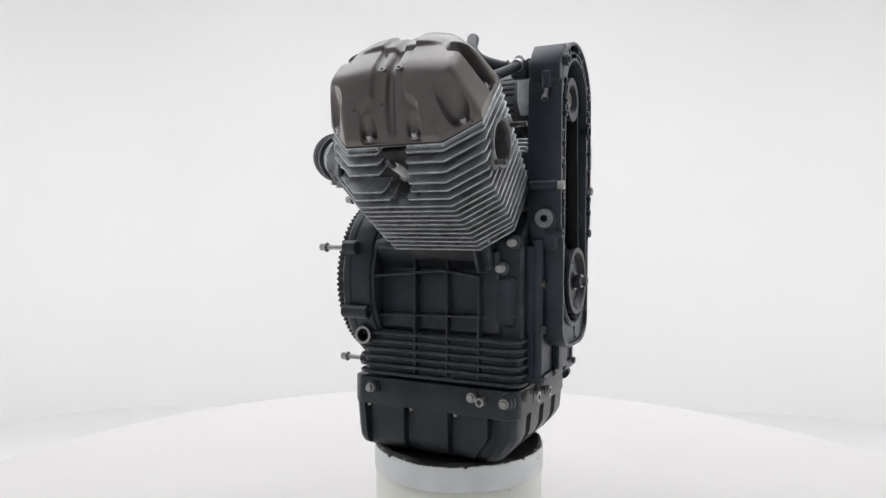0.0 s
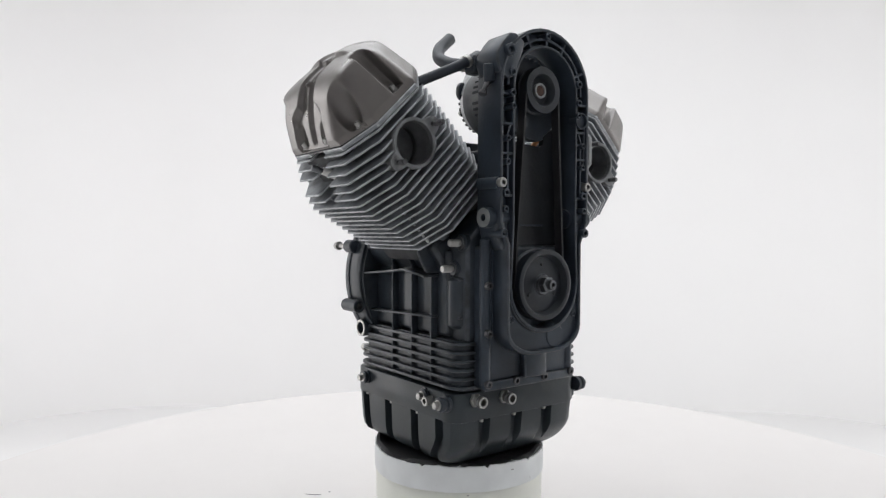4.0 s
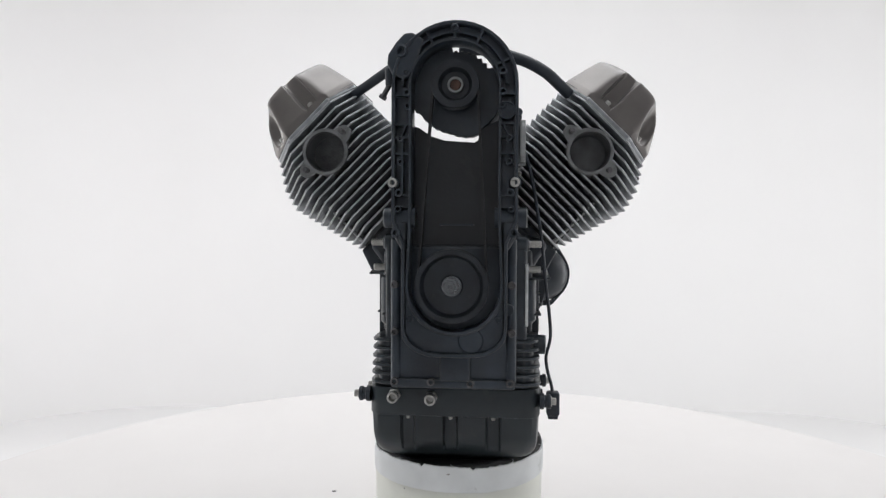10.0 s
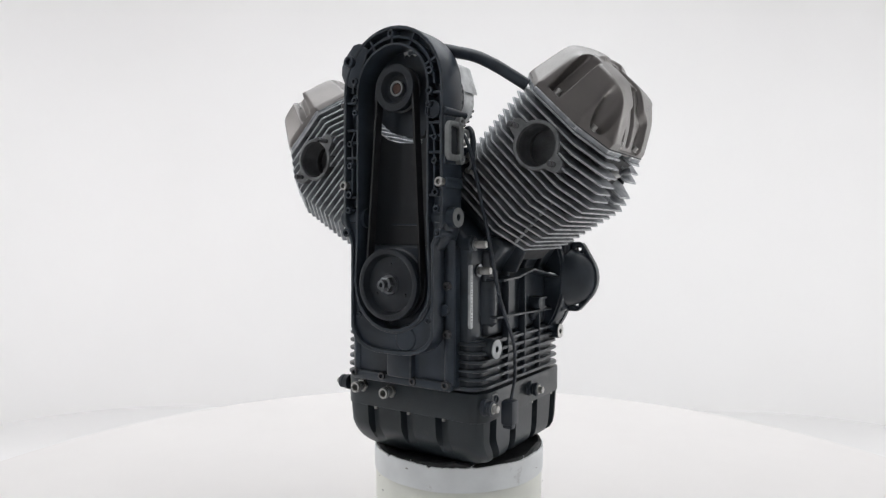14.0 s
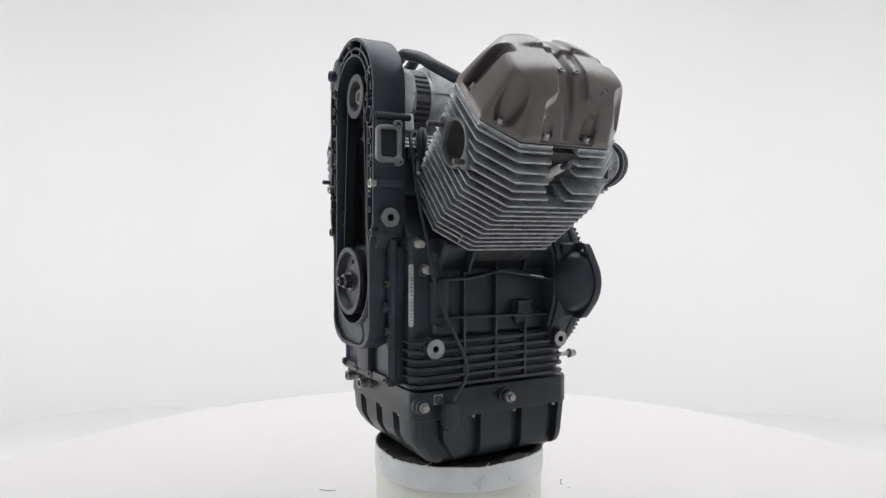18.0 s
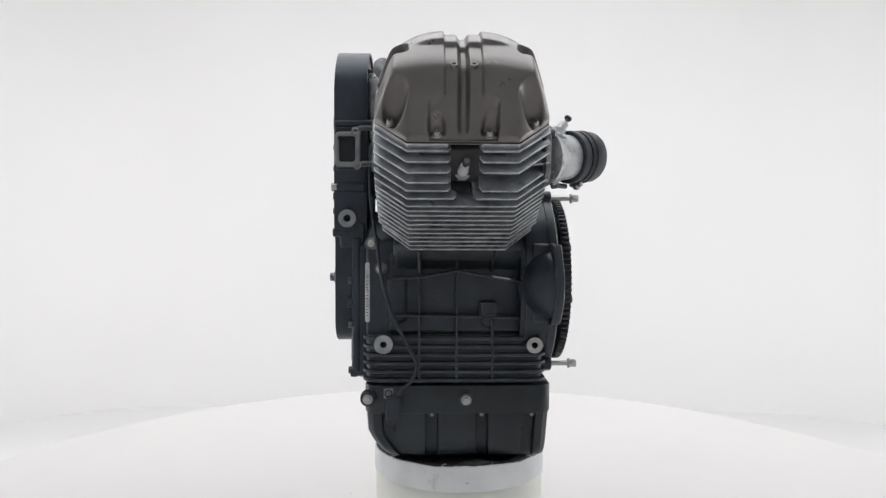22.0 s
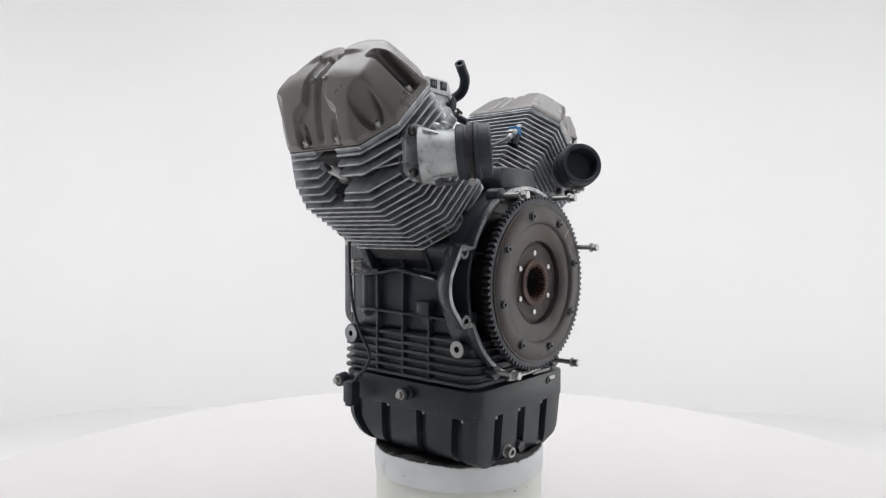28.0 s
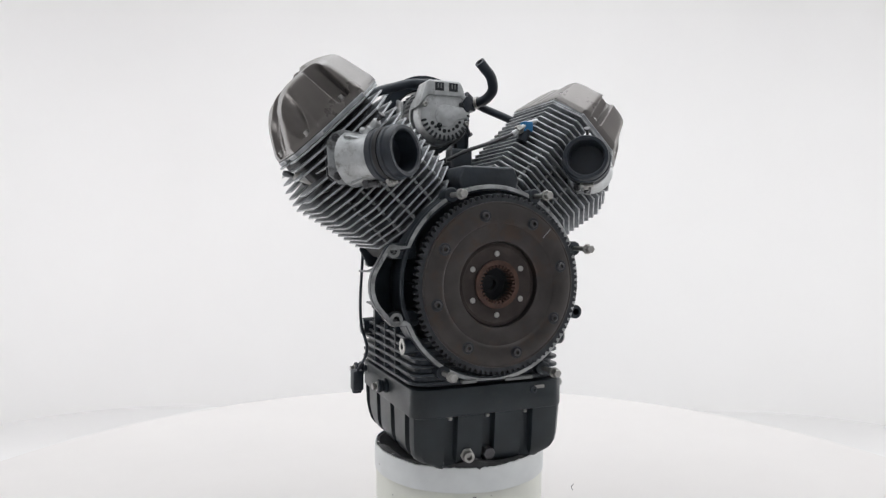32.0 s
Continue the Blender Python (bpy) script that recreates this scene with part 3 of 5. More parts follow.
def timing_case():
    X, T = 5.0, 200.0
    def outline(r, r2, rb, zb, n=20):
        top = [(X + r * math.cos(math.pi * k / n), T + r * math.sin(math.pi * k / n)) for k in range(n + 1)]
        left = [(X - r, 24), (X - r2, -6), (X - r2, zb + rb)]
        foot = [(X - r2 + rb * 1.4 * (1 - math.cos(a)), zb + rb * (1 - math.sin(a))) for a in [math.pi / 2 * k / 6 for k in range(1, 7)]]
        right = [(2 * X - x, z) for x, z in reversed(left + foot)]
        return top + left + foot + right
    def hole(r, rb, n=20):
        """Cavity outline with as many points as the outside."""
        top = [(X + r * math.cos(math.pi * k / n), T + r * math.sin(math.pi * k / n)) for k in range(n + 1)]
        left = [(X - r, 24), (X - (r + rb) / 2, -20), (X - rb, -60)]
        foot = [(X - rb * math.cos(a), -60 - rb * math.sin(a)) for a in [math.pi / 2 * k / 6 for k in range(1, 7)]]
        right = [(2 * X - x, z) for x, z in reversed(left + foot)]
        return top + left + foot + right
    out, out_in = outline(82, 69, 34, -153), outline(77.5, 64.5, 32, -148)
    inn, inn_out = hole(56.5, 60), hole(60, 64)
    bm = band(B(), out, out_in, -184, -137, front)
    soften(bm, 1.2, 2, 40)
    root = part("timing_case", bm, CASE, engine, "black cast timing case with an open belt cavity and webbed rim")
    part("inner_wall", soften(band(B(), inn_out, inn, -183, -146, front), 1.0, 2, 40), CASE, root)
    part("rim_floor", band(B(), out_in, inn_out, -169, -140, front), CASE, root)
    # middle rib round the arch only
    n = 20
    f = [math.pi * k / n for k in range(-0, n + 1)]
    mid = band(B(), [(X + 69 * math.cos(a), T + 69 * math.sin(a)) for a in f], [(X + 66 * math.cos(a), T + 66 * math.sin(a)) for a in f], -182, -166, front, closed=False)
    part("rib", mid, CASE, root)
    for a in (25, 62, 90, 118, 155):
        c, s = math.cos(radians(a)), math.sin(radians(a))
        w = 1.6
        pts = [(X + 57 * c - w * s, T + 57 * s + w * c), (X + 57 * c + w * s, T + 57 * s - w * c), (X + 78.5 * c + w * s, T + 78.5 * s - w * c), (X + 78.5 * c - w * s, T + 78.5 * s + w * c)]
        part("rib", prism(B(), pts, -182, -166, front), CASE, root)
    for sg in (-1, 1):
        for z in (188, 150, 133, 112, 58):
            x = sorted((X + sg * 57, X + sg * 79))
            part("rib", block(B(), (x[0], -182, z - 1.5), (x[1], -166, z + 1.5)), CASE, root)
        x = X + sg * 68
        part("rib", block(B(), (x - 1.4, -182, 60), (x + 1.4, -166, 133)), CASE, root)
        x = X + sg * 63
        part("rib", prism(B(), [(x - 1.4, 150), (x + 1.4, 150), (x + sg * 7 + 1.4, 133), (x + sg * 7 - 1.4, 133)], -182, -166, front), CASE, root)
        # small tapped bosses
        for px, z, r in ((X + sg * 62, 216, 5.2), (X + sg * 62, 190, 5.0), (X + sg * 61, 173, 4.4), (X + sg * 70, 131, 4.2), (X + sg * 70, 101, 4.4), (X + sg * 73, 40, 4.6), (X + sg * 72, 61, 5.4), (X + sg * 76, 9, 6.2)):
            part("boss", pipe(B(), (px, -160, z), (px, -186, z), r, r * 0.5, 18), CASE, root)
        # bright socket bolts half way down
        bx = X + sg * 80 - 1
        part("boss", rod(B(), (bx - 1 * sg, -140, 74), (bx - 1 * sg, -180, 74), 8, seg=20, ch=1), CASE, root)
        part("bolt", cap_bolt(B(), (bx - 1 * sg, -180, 74), (0, -1, 0), 6.2, 8, 18), STEEL, root, "zinc plated socket bolt")
        # big horizontal bosses
        part("boss", pipe(B(), (X + sg * 52, -164, 29), (X + sg * 93, -164, 29), 13.5, 5, 28), CASE, root)
        part("washer", lathe(B(), [(5, 0), (12.6, 0), (12.6, 1.4), (5, 1.4)], (X + sg * 93, -164, 29), (sg, 0, 0), 28, True), PLATE, root, "bare grey boss face")
        # shoulders under the boss
        part("shoulder", soften(prism(B(), [(X + sg * 62, 26), (X + sg * 84, 24), (X + sg * 80, 4), (X + sg * 70, -14), (X + sg * 62, -14)], -177, -140, front), 5, 3), CASE, root)
    part("boss", pipe(B(), (X, -160, 272), (X, -186, 272), 5, 2.4, 16), CASE, root)
    # round plugged opening at one shoulder
    part("plug", lathe(B(), [(0, 0), (9.5, 0), (10, 4), (11.5, 4), (11.5, -10), (0, -10)], (72, -181, 166), (0, -1, 0), 24), CASE, root)
    # corner lug at the top
    lug = [(-34, 258), (-50, 268), (-61, 267), (-72, 255), (-82, 240), (-83, 228), (-76, 213), (-62, 207), (-50, 214), (-44, 230)]
    part("lug", soften(prism(B(), lug, -183, -139, front), 3, 2), CASE, root)
    part("boss", pipe(B(), (-64, -170, 243), (-64, -190, 243), 8, 4.6, 20), CASE, root, "hollow threaded boss")
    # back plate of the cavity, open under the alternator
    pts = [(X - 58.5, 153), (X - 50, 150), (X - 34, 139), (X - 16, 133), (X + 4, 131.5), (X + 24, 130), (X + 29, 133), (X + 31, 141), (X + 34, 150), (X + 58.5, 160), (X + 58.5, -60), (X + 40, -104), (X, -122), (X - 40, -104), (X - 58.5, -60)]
    # darker than the rest of the case, to paint in the cavity's shade
    part("back_plate", prism(B(), pts, -146, -138, front), CAVITYSHADE, root)
    part("rib", block(B(), (X - 22, -154, 19), (X + 24, -145, 21.5)), CASE, root)
    # filler below the crank pulley, sloping to the foot
    low = [math.pi / 2 * k / 6 for k in range(7)]
    def bowl(r, z0):
        pts = [(X - 65, z0)] + [(X - r * math.cos(a), -60 - r * math.sin(a)) for a in [math.pi * k / 16 for k in range(17)]] + [(X + 65, z0)]
        pts += [(X + 21 + 43.5 * math.cos(a), -120 - 29 * math.sin(a)) for a in low]
        return pts + [(X - 21 - 43.5 * math.sin(a), -120 - 29 * math.cos(a)) for a in low]
    part("foot", soften(prism(B(), bowl(62, -66), -179, -140, front), 4, 3, 40), CASE, root)
    arc = [math.pi * (0.08 + 0.84 * k / 20) for k in range(21)]
    part("rib", soften(band(B(), [(X - 66 * math.cos(a), -60 - 66 * math.sin(a)) for a in arc], [(X - 61 * math.cos(a), -60 - 61 * math.sin(a)) for a in arc], -181.5, -168, front, closed=False), 1.6, 3, 40), CASE, root)
    part("boss", lathe(B(), [(0, 0), (15, 0), (17, -2), (18, -10)], (X + 22, -180.5, -131), (0, -1, 0), 28), CASE, root)
    for sg in (-1, 1):
        part("boss", pipe(B(), (X + sg * 58, -160, -104), (X + sg * 58, -181, -104), 4.6, 2.4, 14), CASE, root)
    part("boss", rod(B(), (X + 70, -150, -92), (X + 70, -166, -92), 8, seg=20, ch=1), CASE, root)
    # lower cover plate
    bm = block(B(), (-81, -156, -198), (85, -132, -8))
    low = part("lower_cover", soften(bm, 4, 3), CASE, engine, "black lower timing cover with socket bolts round its rim")
    part("rim", soften(block(B(), (-81, -161, -199), (85, -150, -186)), 2.5, 2), CASE, low)
    for sg, x in ((-1, -75), (1, 79)):
        part("rim", rod(B(), (x, -152, -192), (x, -152, 2), 7.5, seg=20, ch=2), CASE, low)
    part("boss", soften(block(B(), (X - 20, -166, -188), (X + 21, -150, -150)), 2.5, 2), CASE, low)
    for x, z in ((-76, -190), (-27, -190), (26, -191), (78, -190), (-76, -60), (80, -60), (-76, -123), (80, -123)):
        part("bolt", cap_bolt(B(), (x, -158, z), (0, -1, 0), 5.4, 6), DARKSTEEL, low)
    # rectangular port with a light gasket face on one side
    o = [(-183, 145), (-178, 151), (-150, 152), (-146, 149), (-146, 107), (-149, 102), (-177, 101), (-183, 107)]
    i = [(-176, 142), (-174, 145), (-156, 145.5), (-153, 143), (-153, 112), (-156, 109), (-174, 109), (-176, 112)]
    part("port", soften(prism(B(), [(-182, 158), (-146, 160), (-144, 98), (-180, 97)], 80, 89, side(1)), 2, 2), CASE, root)
    part("port_mouth", prism(B(), i, 84, 89.4, side(1)), HOLE, root)
    part("port_flange", soften(band(B(), o, i, 89, 96, side(1)), 1.5, 2), PLATE, root, "grey rectangular port flange with a bare face")
    for y, z in ((-152, 152), (-150, 104)):
        part("boss", pipe(B(), (88, y, z), (97, y, z), 6.4, 2.8, 18), PLATE, root)
    part("hole", rod(B(), (90, -175, 142), (96.3, -175, 142), 2.8, seg=12), HOLE, root)
    part("rib", rod(B(), (87, -182, 164), (87, -130, 164), 5, seg=16, ch=1), CASE, root)
    # nipple on the other side
    part("nipple", rod(B(), (-81, -165, 226), (-81, -165, 203), 8, 7, 20, 1), CASE, root)
    part("nipple", rod(B(), (-82, -165, 206), (-90, -165, 191), 3.4, seg=14, ch=0.6), DARKSTEEL, root)
    part("bolt", hexa(B(), (-90, -165, 191), (-93, -165, 186), 5.4), DARKSTEEL, root)
    # belt and pulleys
    crank_pulley(root, X)
    return root


def crank_pulley(root, X):
    c = (X - 2, 0, -60)
    o = (X - 3, -165, -60)
    p = part("crank_pulley", lathe(B(), [(0, 18), (12, 18), (15, 15), (37, 13), (41, 22), (44, 23), (48, 22), (48.5, 18), (46, 16), (46, 14), (46, 4), (48.5, 2), (48, 0), (44, -1), (0, -1)], o, (0, -1, 0), 64), PULLEY, engine, "dark steel belt pulley on the crankshaft")
    part("washer", lathe(B(), [(0, 0), (13, 0), (13, 3), (0, 3)], (X - 3, -181, -60), (0, -1, 0), 28), NUT, p)
    part("nut", hexa(B(), (X - 3, -183, -60), (X - 3, -194, -60), 11, 1.5), NUT, p, "oily hexagon nut")
    part("shaft", pipe(B(), (X - 3, -190, -60), (X - 3, -201, -60), 6.5, 3, 20), NUT, p)
    for a in (90, 210, 330):
        part("hole", rod(B(), (X - 3 + 27 * math.cos(radians(a)), -176, -60 + 27 * math.sin(radians(a))), (X - 3 + 27 * math.cos(radians(a)), -180.5, -60 + 27 * math.sin(radians(a))), 2.4, seg=12), HOLE, p)
    q = part("alternator_pulley", lathe(B(), [(0, 5), (18, 5), (20, 7), (21, 15), (22, 16), (31, 16), (31.5, 13), (29, 12), (29, 2), (31.5, 0), (31, -2), (0, -2)], (X, -161, 202), (0, -1, 0), 48), PULLEY, engine, "dark belt pulley on the alternator shaft")
    part("nut", pipe(B(), (X, -164, 202), (X, -172, 202), 10.5, 7.6, 28), PLATE, q, "bright locking ring")
    part("shaft", rod(B(), (X, -164, 202), (X, -171, 202), 7, seg=18, ch=1), RUST, q)
    # belt loop
    r1, r2, d = 47.0, 30.5, 262.0
    bta = math.asin((r1 - r2) / d)
    pts = [(X + r2 * math.cos(a), 202 + r2 * math.sin(a)) for a in [bta + (math.pi - 2 * bta) * k / 20 for k in range(21)]]
    pts += [(X - 3 + r1 * math.cos(a), -60 + r1 * math.sin(a)) for a in [math.pi - bta + (math.pi + 2 * bta) * k / 28 for k in range(29)]]
    mid = Vector((X - 1.5, 70))
    inner = []
    n = len(pts)
    for k in range(n):
        t = Vector(pts[(k + 1) % n]) - Vector(pts[k - 1])
        m = Vector((-t.y, t.x)).normalized() * 3.0
        inner.append((pts[k][0] + m.x, pts[k][1] + m.y))
    part("belt", band(B(), pts, inner, -176, -163, front), BELT, engine, "black ribbed drive belt")


def alternator():
    X, Z = 8.0, 200.0
    o = (X, -136, Z)
    root = part("alternator", lathe(B(), [(0, 0), (44, 0), (48, 6), (49.5, 12), (49.5, 29), (48, 32), (47.5, 36), (47.5, 58), (46, 60), (0, 60)], o, (0, 1, 0), 64), STAINED, engine, "grey cast alternator with slotted vents and a pale end cover")
    # dark front bracket with a notched rim, seen through the timing case
    pts = []
    for k in range(144):
        d = 2.5 * k
        r = 62.0
        if 30 < d < 97:
            r = 53.0 if k % 4 < 2 else 50.0
        elif 208 < d < 300:
            r = 57.5 + max(0.0, d - 262) * 0.3 + (0.8 if k % 4 < 2 else 0)
        pts.append((5 + min(r, 66) * math.cos(radians(d)), 200 + min(r, 66) * math.sin(radians(d))))
    part("front_bracket", soften(prism(B(), pts, -147, -134, front), 1, 1), BLACK, root)
    # end cover
    part("slot_ring", lathe(B(), [(47, 0), (48.3, 0.6), (48.3, 25), (47, 26)], (X, -106, Z), (0, 1, 0), 64), DULL, root)
    part("end_cover", lathe(B(), [(42, 0), (43.6, 2), (43.6, 27), (42, 33), (39.5, 35), (0, 36)], (X, -76, Z), (0, 1, 0), 64), ALU, root)
    part("seam", lathe(B(), [(46.8, 0), (48.2, 0.6), (48.2, 5.4), (46.8, 6)], (X, -82, Z), (0, 1, 0), 64), ALU, root)
    # vents round the rear edge and on the flank
    for k in range(17):
        a = radians(158 + k * 11.5)
        c, s = math.cos(a), math.sin(a)
        w = 1.9
        pts = [(X + r * c + q * s, Z + r * s - q * c) for r, q in ((35, -w), (34, 0), (35, w), (42.4, w), (42.4, -w))]
        part("vent", prism(B(), pts, -47, -40.2, front), HOLE, root)
    for k in range(10):
        a = radians(172 + k * 17)
        part("vent", rod(B(), (X + 27.5 * math.cos(a), -46, Z + 27.5 * math.sin(a)), (X + 27.5 * math.cos(a), -39.7, Z + 27.5 * math.sin(a)), 2.3 if k % 3 else 3.2, seg=14), HOLE, root)
    for k in range(9):
        z = Z - 30 + k * 7.5
        if k == 4:
            continue
        r = math.sqrt(max(0, 47.9 ** 2 - (z - Z) ** 2))
        for sg in (-1, 1):
            part("vent", soften(block(B(), (X + sg * r - (4 if sg > 0 else -4), -104, z - 2.5), (X + sg * (r + (1.2 if sg > 0 else 3.2)), -82, z + 2.5)), 0.8, 1), HOLE, root)
    part("connector", soften(prism(B(), [(X - 44, Z + 10), (X - 27, Z + 50), (X - 22, Z + 53), (X + 28, Z + 53), (X + 33, Z + 50), (X + 47, Z + 8), (X + 30, Z + 28), (X - 26, Z + 28)], -78, -38, front), 3, 3), ALU, root, "clean pale connector housing")
    for x in (-20, 4):
        part("socket", block(B(), (X + x, -39, Z + 36), (X + x + 15, -37.2, Z + 49)), HOLE, root)
        for k in range(2):
            part("pin", block(B(), (X + x + 4 + 5 * k, -37.6, Z + 40), (X + x + 6 + 5 * k, -36.4, Z + 47)), PLATE, root)
    cap = [(X + 1 + 17.5 * math.cos(a), Z - 3 + 17.5 * math.sin(a)) for a in [radians(-105 + 14 * k) for k in range(15)]]
    cap += [(X - 30, Z + 12), (X - 37, Z + 4), (X - 37, Z - 5), (X - 22, Z - 8), (X - 14, Z - 16)]
    part("bearing_cap", soften(prism(B(), cap, -42, -37.6, front), 1.6, 2), ALU, root)
    for a, r in ((20, 38), (-160, 39), (150, 32), (-60, 22)):
        x, z = X + r * math.cos(radians(a)), Z + r * math.sin(radians(a))
        part("bolt", cap_bolt(B(), (x, -41, z), (0, 1, 0), 4.2, 4), STEEL if r > 34 else HOLE, root)
    part("plug", soften(prism(B(), [(X - 38 + 8 * math.cos(a), Z + 18 + 13 * math.sin(a)) for a in [2 * math.pi * k / 20 for k in range(20)]], -46, -37, front), 2, 2), RUBBER, root)
    # dark strap of the front bracket along one flank
    f = [radians(112 + 6 * k) for k in range(23)]
    part("strap", soften(band(B(), [(X + 50.6 * math.cos(a), Z + 50.6 * math.sin(a)) for a in f], [(X + 48.2 * math.cos(a), Z + 48.2 * math.sin(a)) for a in f], -136, -60, front, closed=False), 0.8, 1), DULL, root, "dull dark grey bracket strap")
    # bracket down to the saddle
    part("bracket", soften(block(B(), (-30, -48, 92), (6, -18, 143)), 4, 2), BLACK, root)
    part("mount_lug", soften(prism(B(), [(X + 30, 158), (X + 54, 176), (X + 58, 150), (X + 46, 142)], -136, -112, front), 3, 2), ALU, root)
    # bare ear of the casting on the flank
    for sg in (-1, 1):
        part("casting_rib", soften(prism(B(), [(-136, 176), (-114, 176), (-109, 196), (-109, 228), (-136, 236)], X + sg * 50 - 3, X + sg * 50 + 3, lambda u, v, h: (h, u, v)), 2.5, 2), ALU, root)
    return root


crankcase()
sump()
timing_case()
alternator()


# ---- cylinders: (y, b, s) with s along the cylinder from the datum and b across it, outward and down ----
def tilt(sg):
    return lambda y, b, s: (CX + sg * (s + b) * R2, y, (s - b) * R2)


def octagon(yc, hw, hf, bmin, bmax, ch):
    return [(yc + hf, bmin), (yc + hw, bmin + ch), (yc + hw, bmax - ch), (yc + hf, bmax), (yc - hf, bmax), (yc - hw, bmax - ch), (yc - hw, bmin + ch), (yc - hf, bmin)]


PORT_S, PORT_B = 213.0, 43.0


def reach(s):
    """How far a fin at s reaches outward."""
    if s < 197:
        return 113 + (s - 98) * 0.255
    return 138 - (s - 197) * 0.26 if s < 228 else 130 - (s - 228) * 0.69


def cylinder(sg, yc):
    to = tilt(sg)
    # core inside the fins; the shade of the gaps is in its colour
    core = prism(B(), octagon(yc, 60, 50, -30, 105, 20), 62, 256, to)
    root = part("cylinder", soften(core, 3, 2), CORESHADE, engine, "finned grey cast aluminium cylinder and head, shade between the fins put into dark colour")
    part("barrel_foot", soften(prism(B(), octagon(yc, 74, 52, -30, 100, 28), 74, 86, to), 3, 2), BLACK, root)
    for k in range(17):
        s = 92 + k * 10.3
        bmax = reach(s)
        hw, hf, ch = (107, 66, 38) if k > 1 else (103, 64, 38)
        o = octagon(yc, hw, hf, -48, bmax, ch)
        low = o[:4]
        notch = []
        if k >= 11:
            # spark plug pocket, and one fin cut back on its rear half
            w = 20 if k > 11 else 13
            d = 62 if k > 11 else 34
            notch = [(yc + w + 4, bmax), (yc + w, bmax - 7), (yc + w, bmax - d), (yc - w + 6, bmax - d), (yc - w + 6, bmax - 5), (yc - w + 2, bmax)]
            if k == 13:
                notch = [(yc + hf - 4, bmax - 30), (yc + w, bmax - 34), (yc + w, bmax - d), (yc - w + 6, bmax - d), (yc - w + 6, bmax - 5), (yc - w + 2, bmax)]
                low = low[:3]
        frontcut = []
        ds = abs(s - PORT_S)
        if ds < 29:
            w = math.sqrt(29.5 ** 2 - ds * ds)
            frontcut = [(yc - hw, PORT_B + w), (yc - 62, PORT_B + w), (yc - 62, PORT_B - w), (yc - hw, PORT_B - w)]
        pts = low + notch + o[4:6] + frontcut + o[6:]
        bm = prism(B(), pts, s - 1.4, s + 1.4, to)
        soften(bm, 0.9, 2, 50)
        part("fin", bm, FIN, root)
    # small casting pegs between the fins
    for b, y in ((78, yc + 92), (52, yc + 99), (16, yc + 99), (-14, yc + 94), (98, yc + 74), (98, yc - 74)):
        part("peg", rod(B(), to(y, b, 94), to(y, b, 172), 2.6, seg=8), PLATE, root)
    # head plate under the cover
    ho = octagon(yc, 106, 66, -50, 106, 39)
    part("head_plate", soften(prism(B(), ho[:4] + [(yc + 22, 106), (yc + 19, 96), (yc + 10, 88), (yc - 8, 88), (yc - 15, 96), (yc - 18, 106)] + ho[4:], 258.5, 265, to), 1.5, 2), FIN, root, "pale machined head face")
    # filled casting round the plug pocket
    part("pocket", soften(prism(B(), [(yc + 24, 40), (yc + 24, 118), (yc + 14, 128), (yc + 11, 90), (yc - 11, 90), (yc - 14, 128), (yc - 24, 118), (yc - 24, 40)], 198, 207, to), 2, 2), FIN, root)
    # back wall of the pocket, coloured dark for the shade inside it
    part("pocket_wall", soften(prism(B(), [(yc + 21, 40), (yc + 21, 78), (yc + 12, 86), (yc - 8, 86), (yc - 15, 78), (yc - 15, 40)], 206, 262, to), 4, 3), CORESHADE, root)
    part("bore", lathe(B(), [(0, 0.4), (12, 0.4), (13.5, 0)], to(yc - 2, 111, 207), Vector(to(0, 0, 1)) - Vector(to(0, 0, 0)), 28), HOLE, root)
    at = lambda k: Vector(to(yc + 1 + 3 * k, 99 + 25 * k, 217 + 39 * k))
    bm = rod(B(), at(-0.5), at(0.02), 9.5, seg=20, ch=1)
    hexa(bm, at(-0.25), at(-0.05), 11.5, 1)
    lathe(bm, [(7, 0), (10.5, 0.3), (10.5, 2.6), (7, 3)], at(0.02), at(1) - at(0), 24)
    part("spark_plug", bm, STEEL, root, "spark plug with pale ceramic neck")
    part("insulator", lathe(B(), [(0, -2), (7.2, -2), (7.2, 5), (6.2, 9), (5.8, 18), (5.0, 25), (0, 25)], at(0.08), at(1) - at(0), 22), PLUG, root, "white ceramic insulator")
    part("terminal", lathe(B(), [(0, -1), (3.2, -1), (3.2, 3), (4.4, 4), (4.4, 11), (3.2, 14), (0, 14)], at(0.66), at(1) - at(0), 14), NUT, root)
    # exhaust port
    p0, n = Vector(to(yc - 62, PORT_B, PORT_S)), Vector((0, -1, 0))
    bm = lathe(B(), [(0, 2), (27, 2), (27.5, 42), (28.5, 46), (31, 46.6), (32, 45.6), (32.5, 40), (32.5, 8), (28, 0)], p0, n, 48)
    part("exhaust_port", bm, PORT, root, "open round exhaust port with two studs")
    part("bore", lathe(B(), [(0, 3), (26.4, 3), (24.5, 14), (26.0, 16), (26.8, 41)], p0, n, 40), DULL, root)
    # flat flange with two ears
    def ear(a, r, ro):
        o = 36.0 * abs(math.cos(a))
        d = ro * ro - (36.0 * math.sin(a)) ** 2
        return max(r, o + math.sqrt(d)) if d > 0 else r
    ang = [2 * math.pi * k / 64 for k in range(64)]
    fo = [(PORT_B - 0.5 + ear(a, 31.8, 11.0) * math.cos(a), PORT_S + ear(a, 31.8, 11.0) * math.sin(a)) for a in ang]
    fi = [(PORT_B + 27.2 * math.cos(a), PORT_S + 27.2 * math.sin(a)) for a in ang]
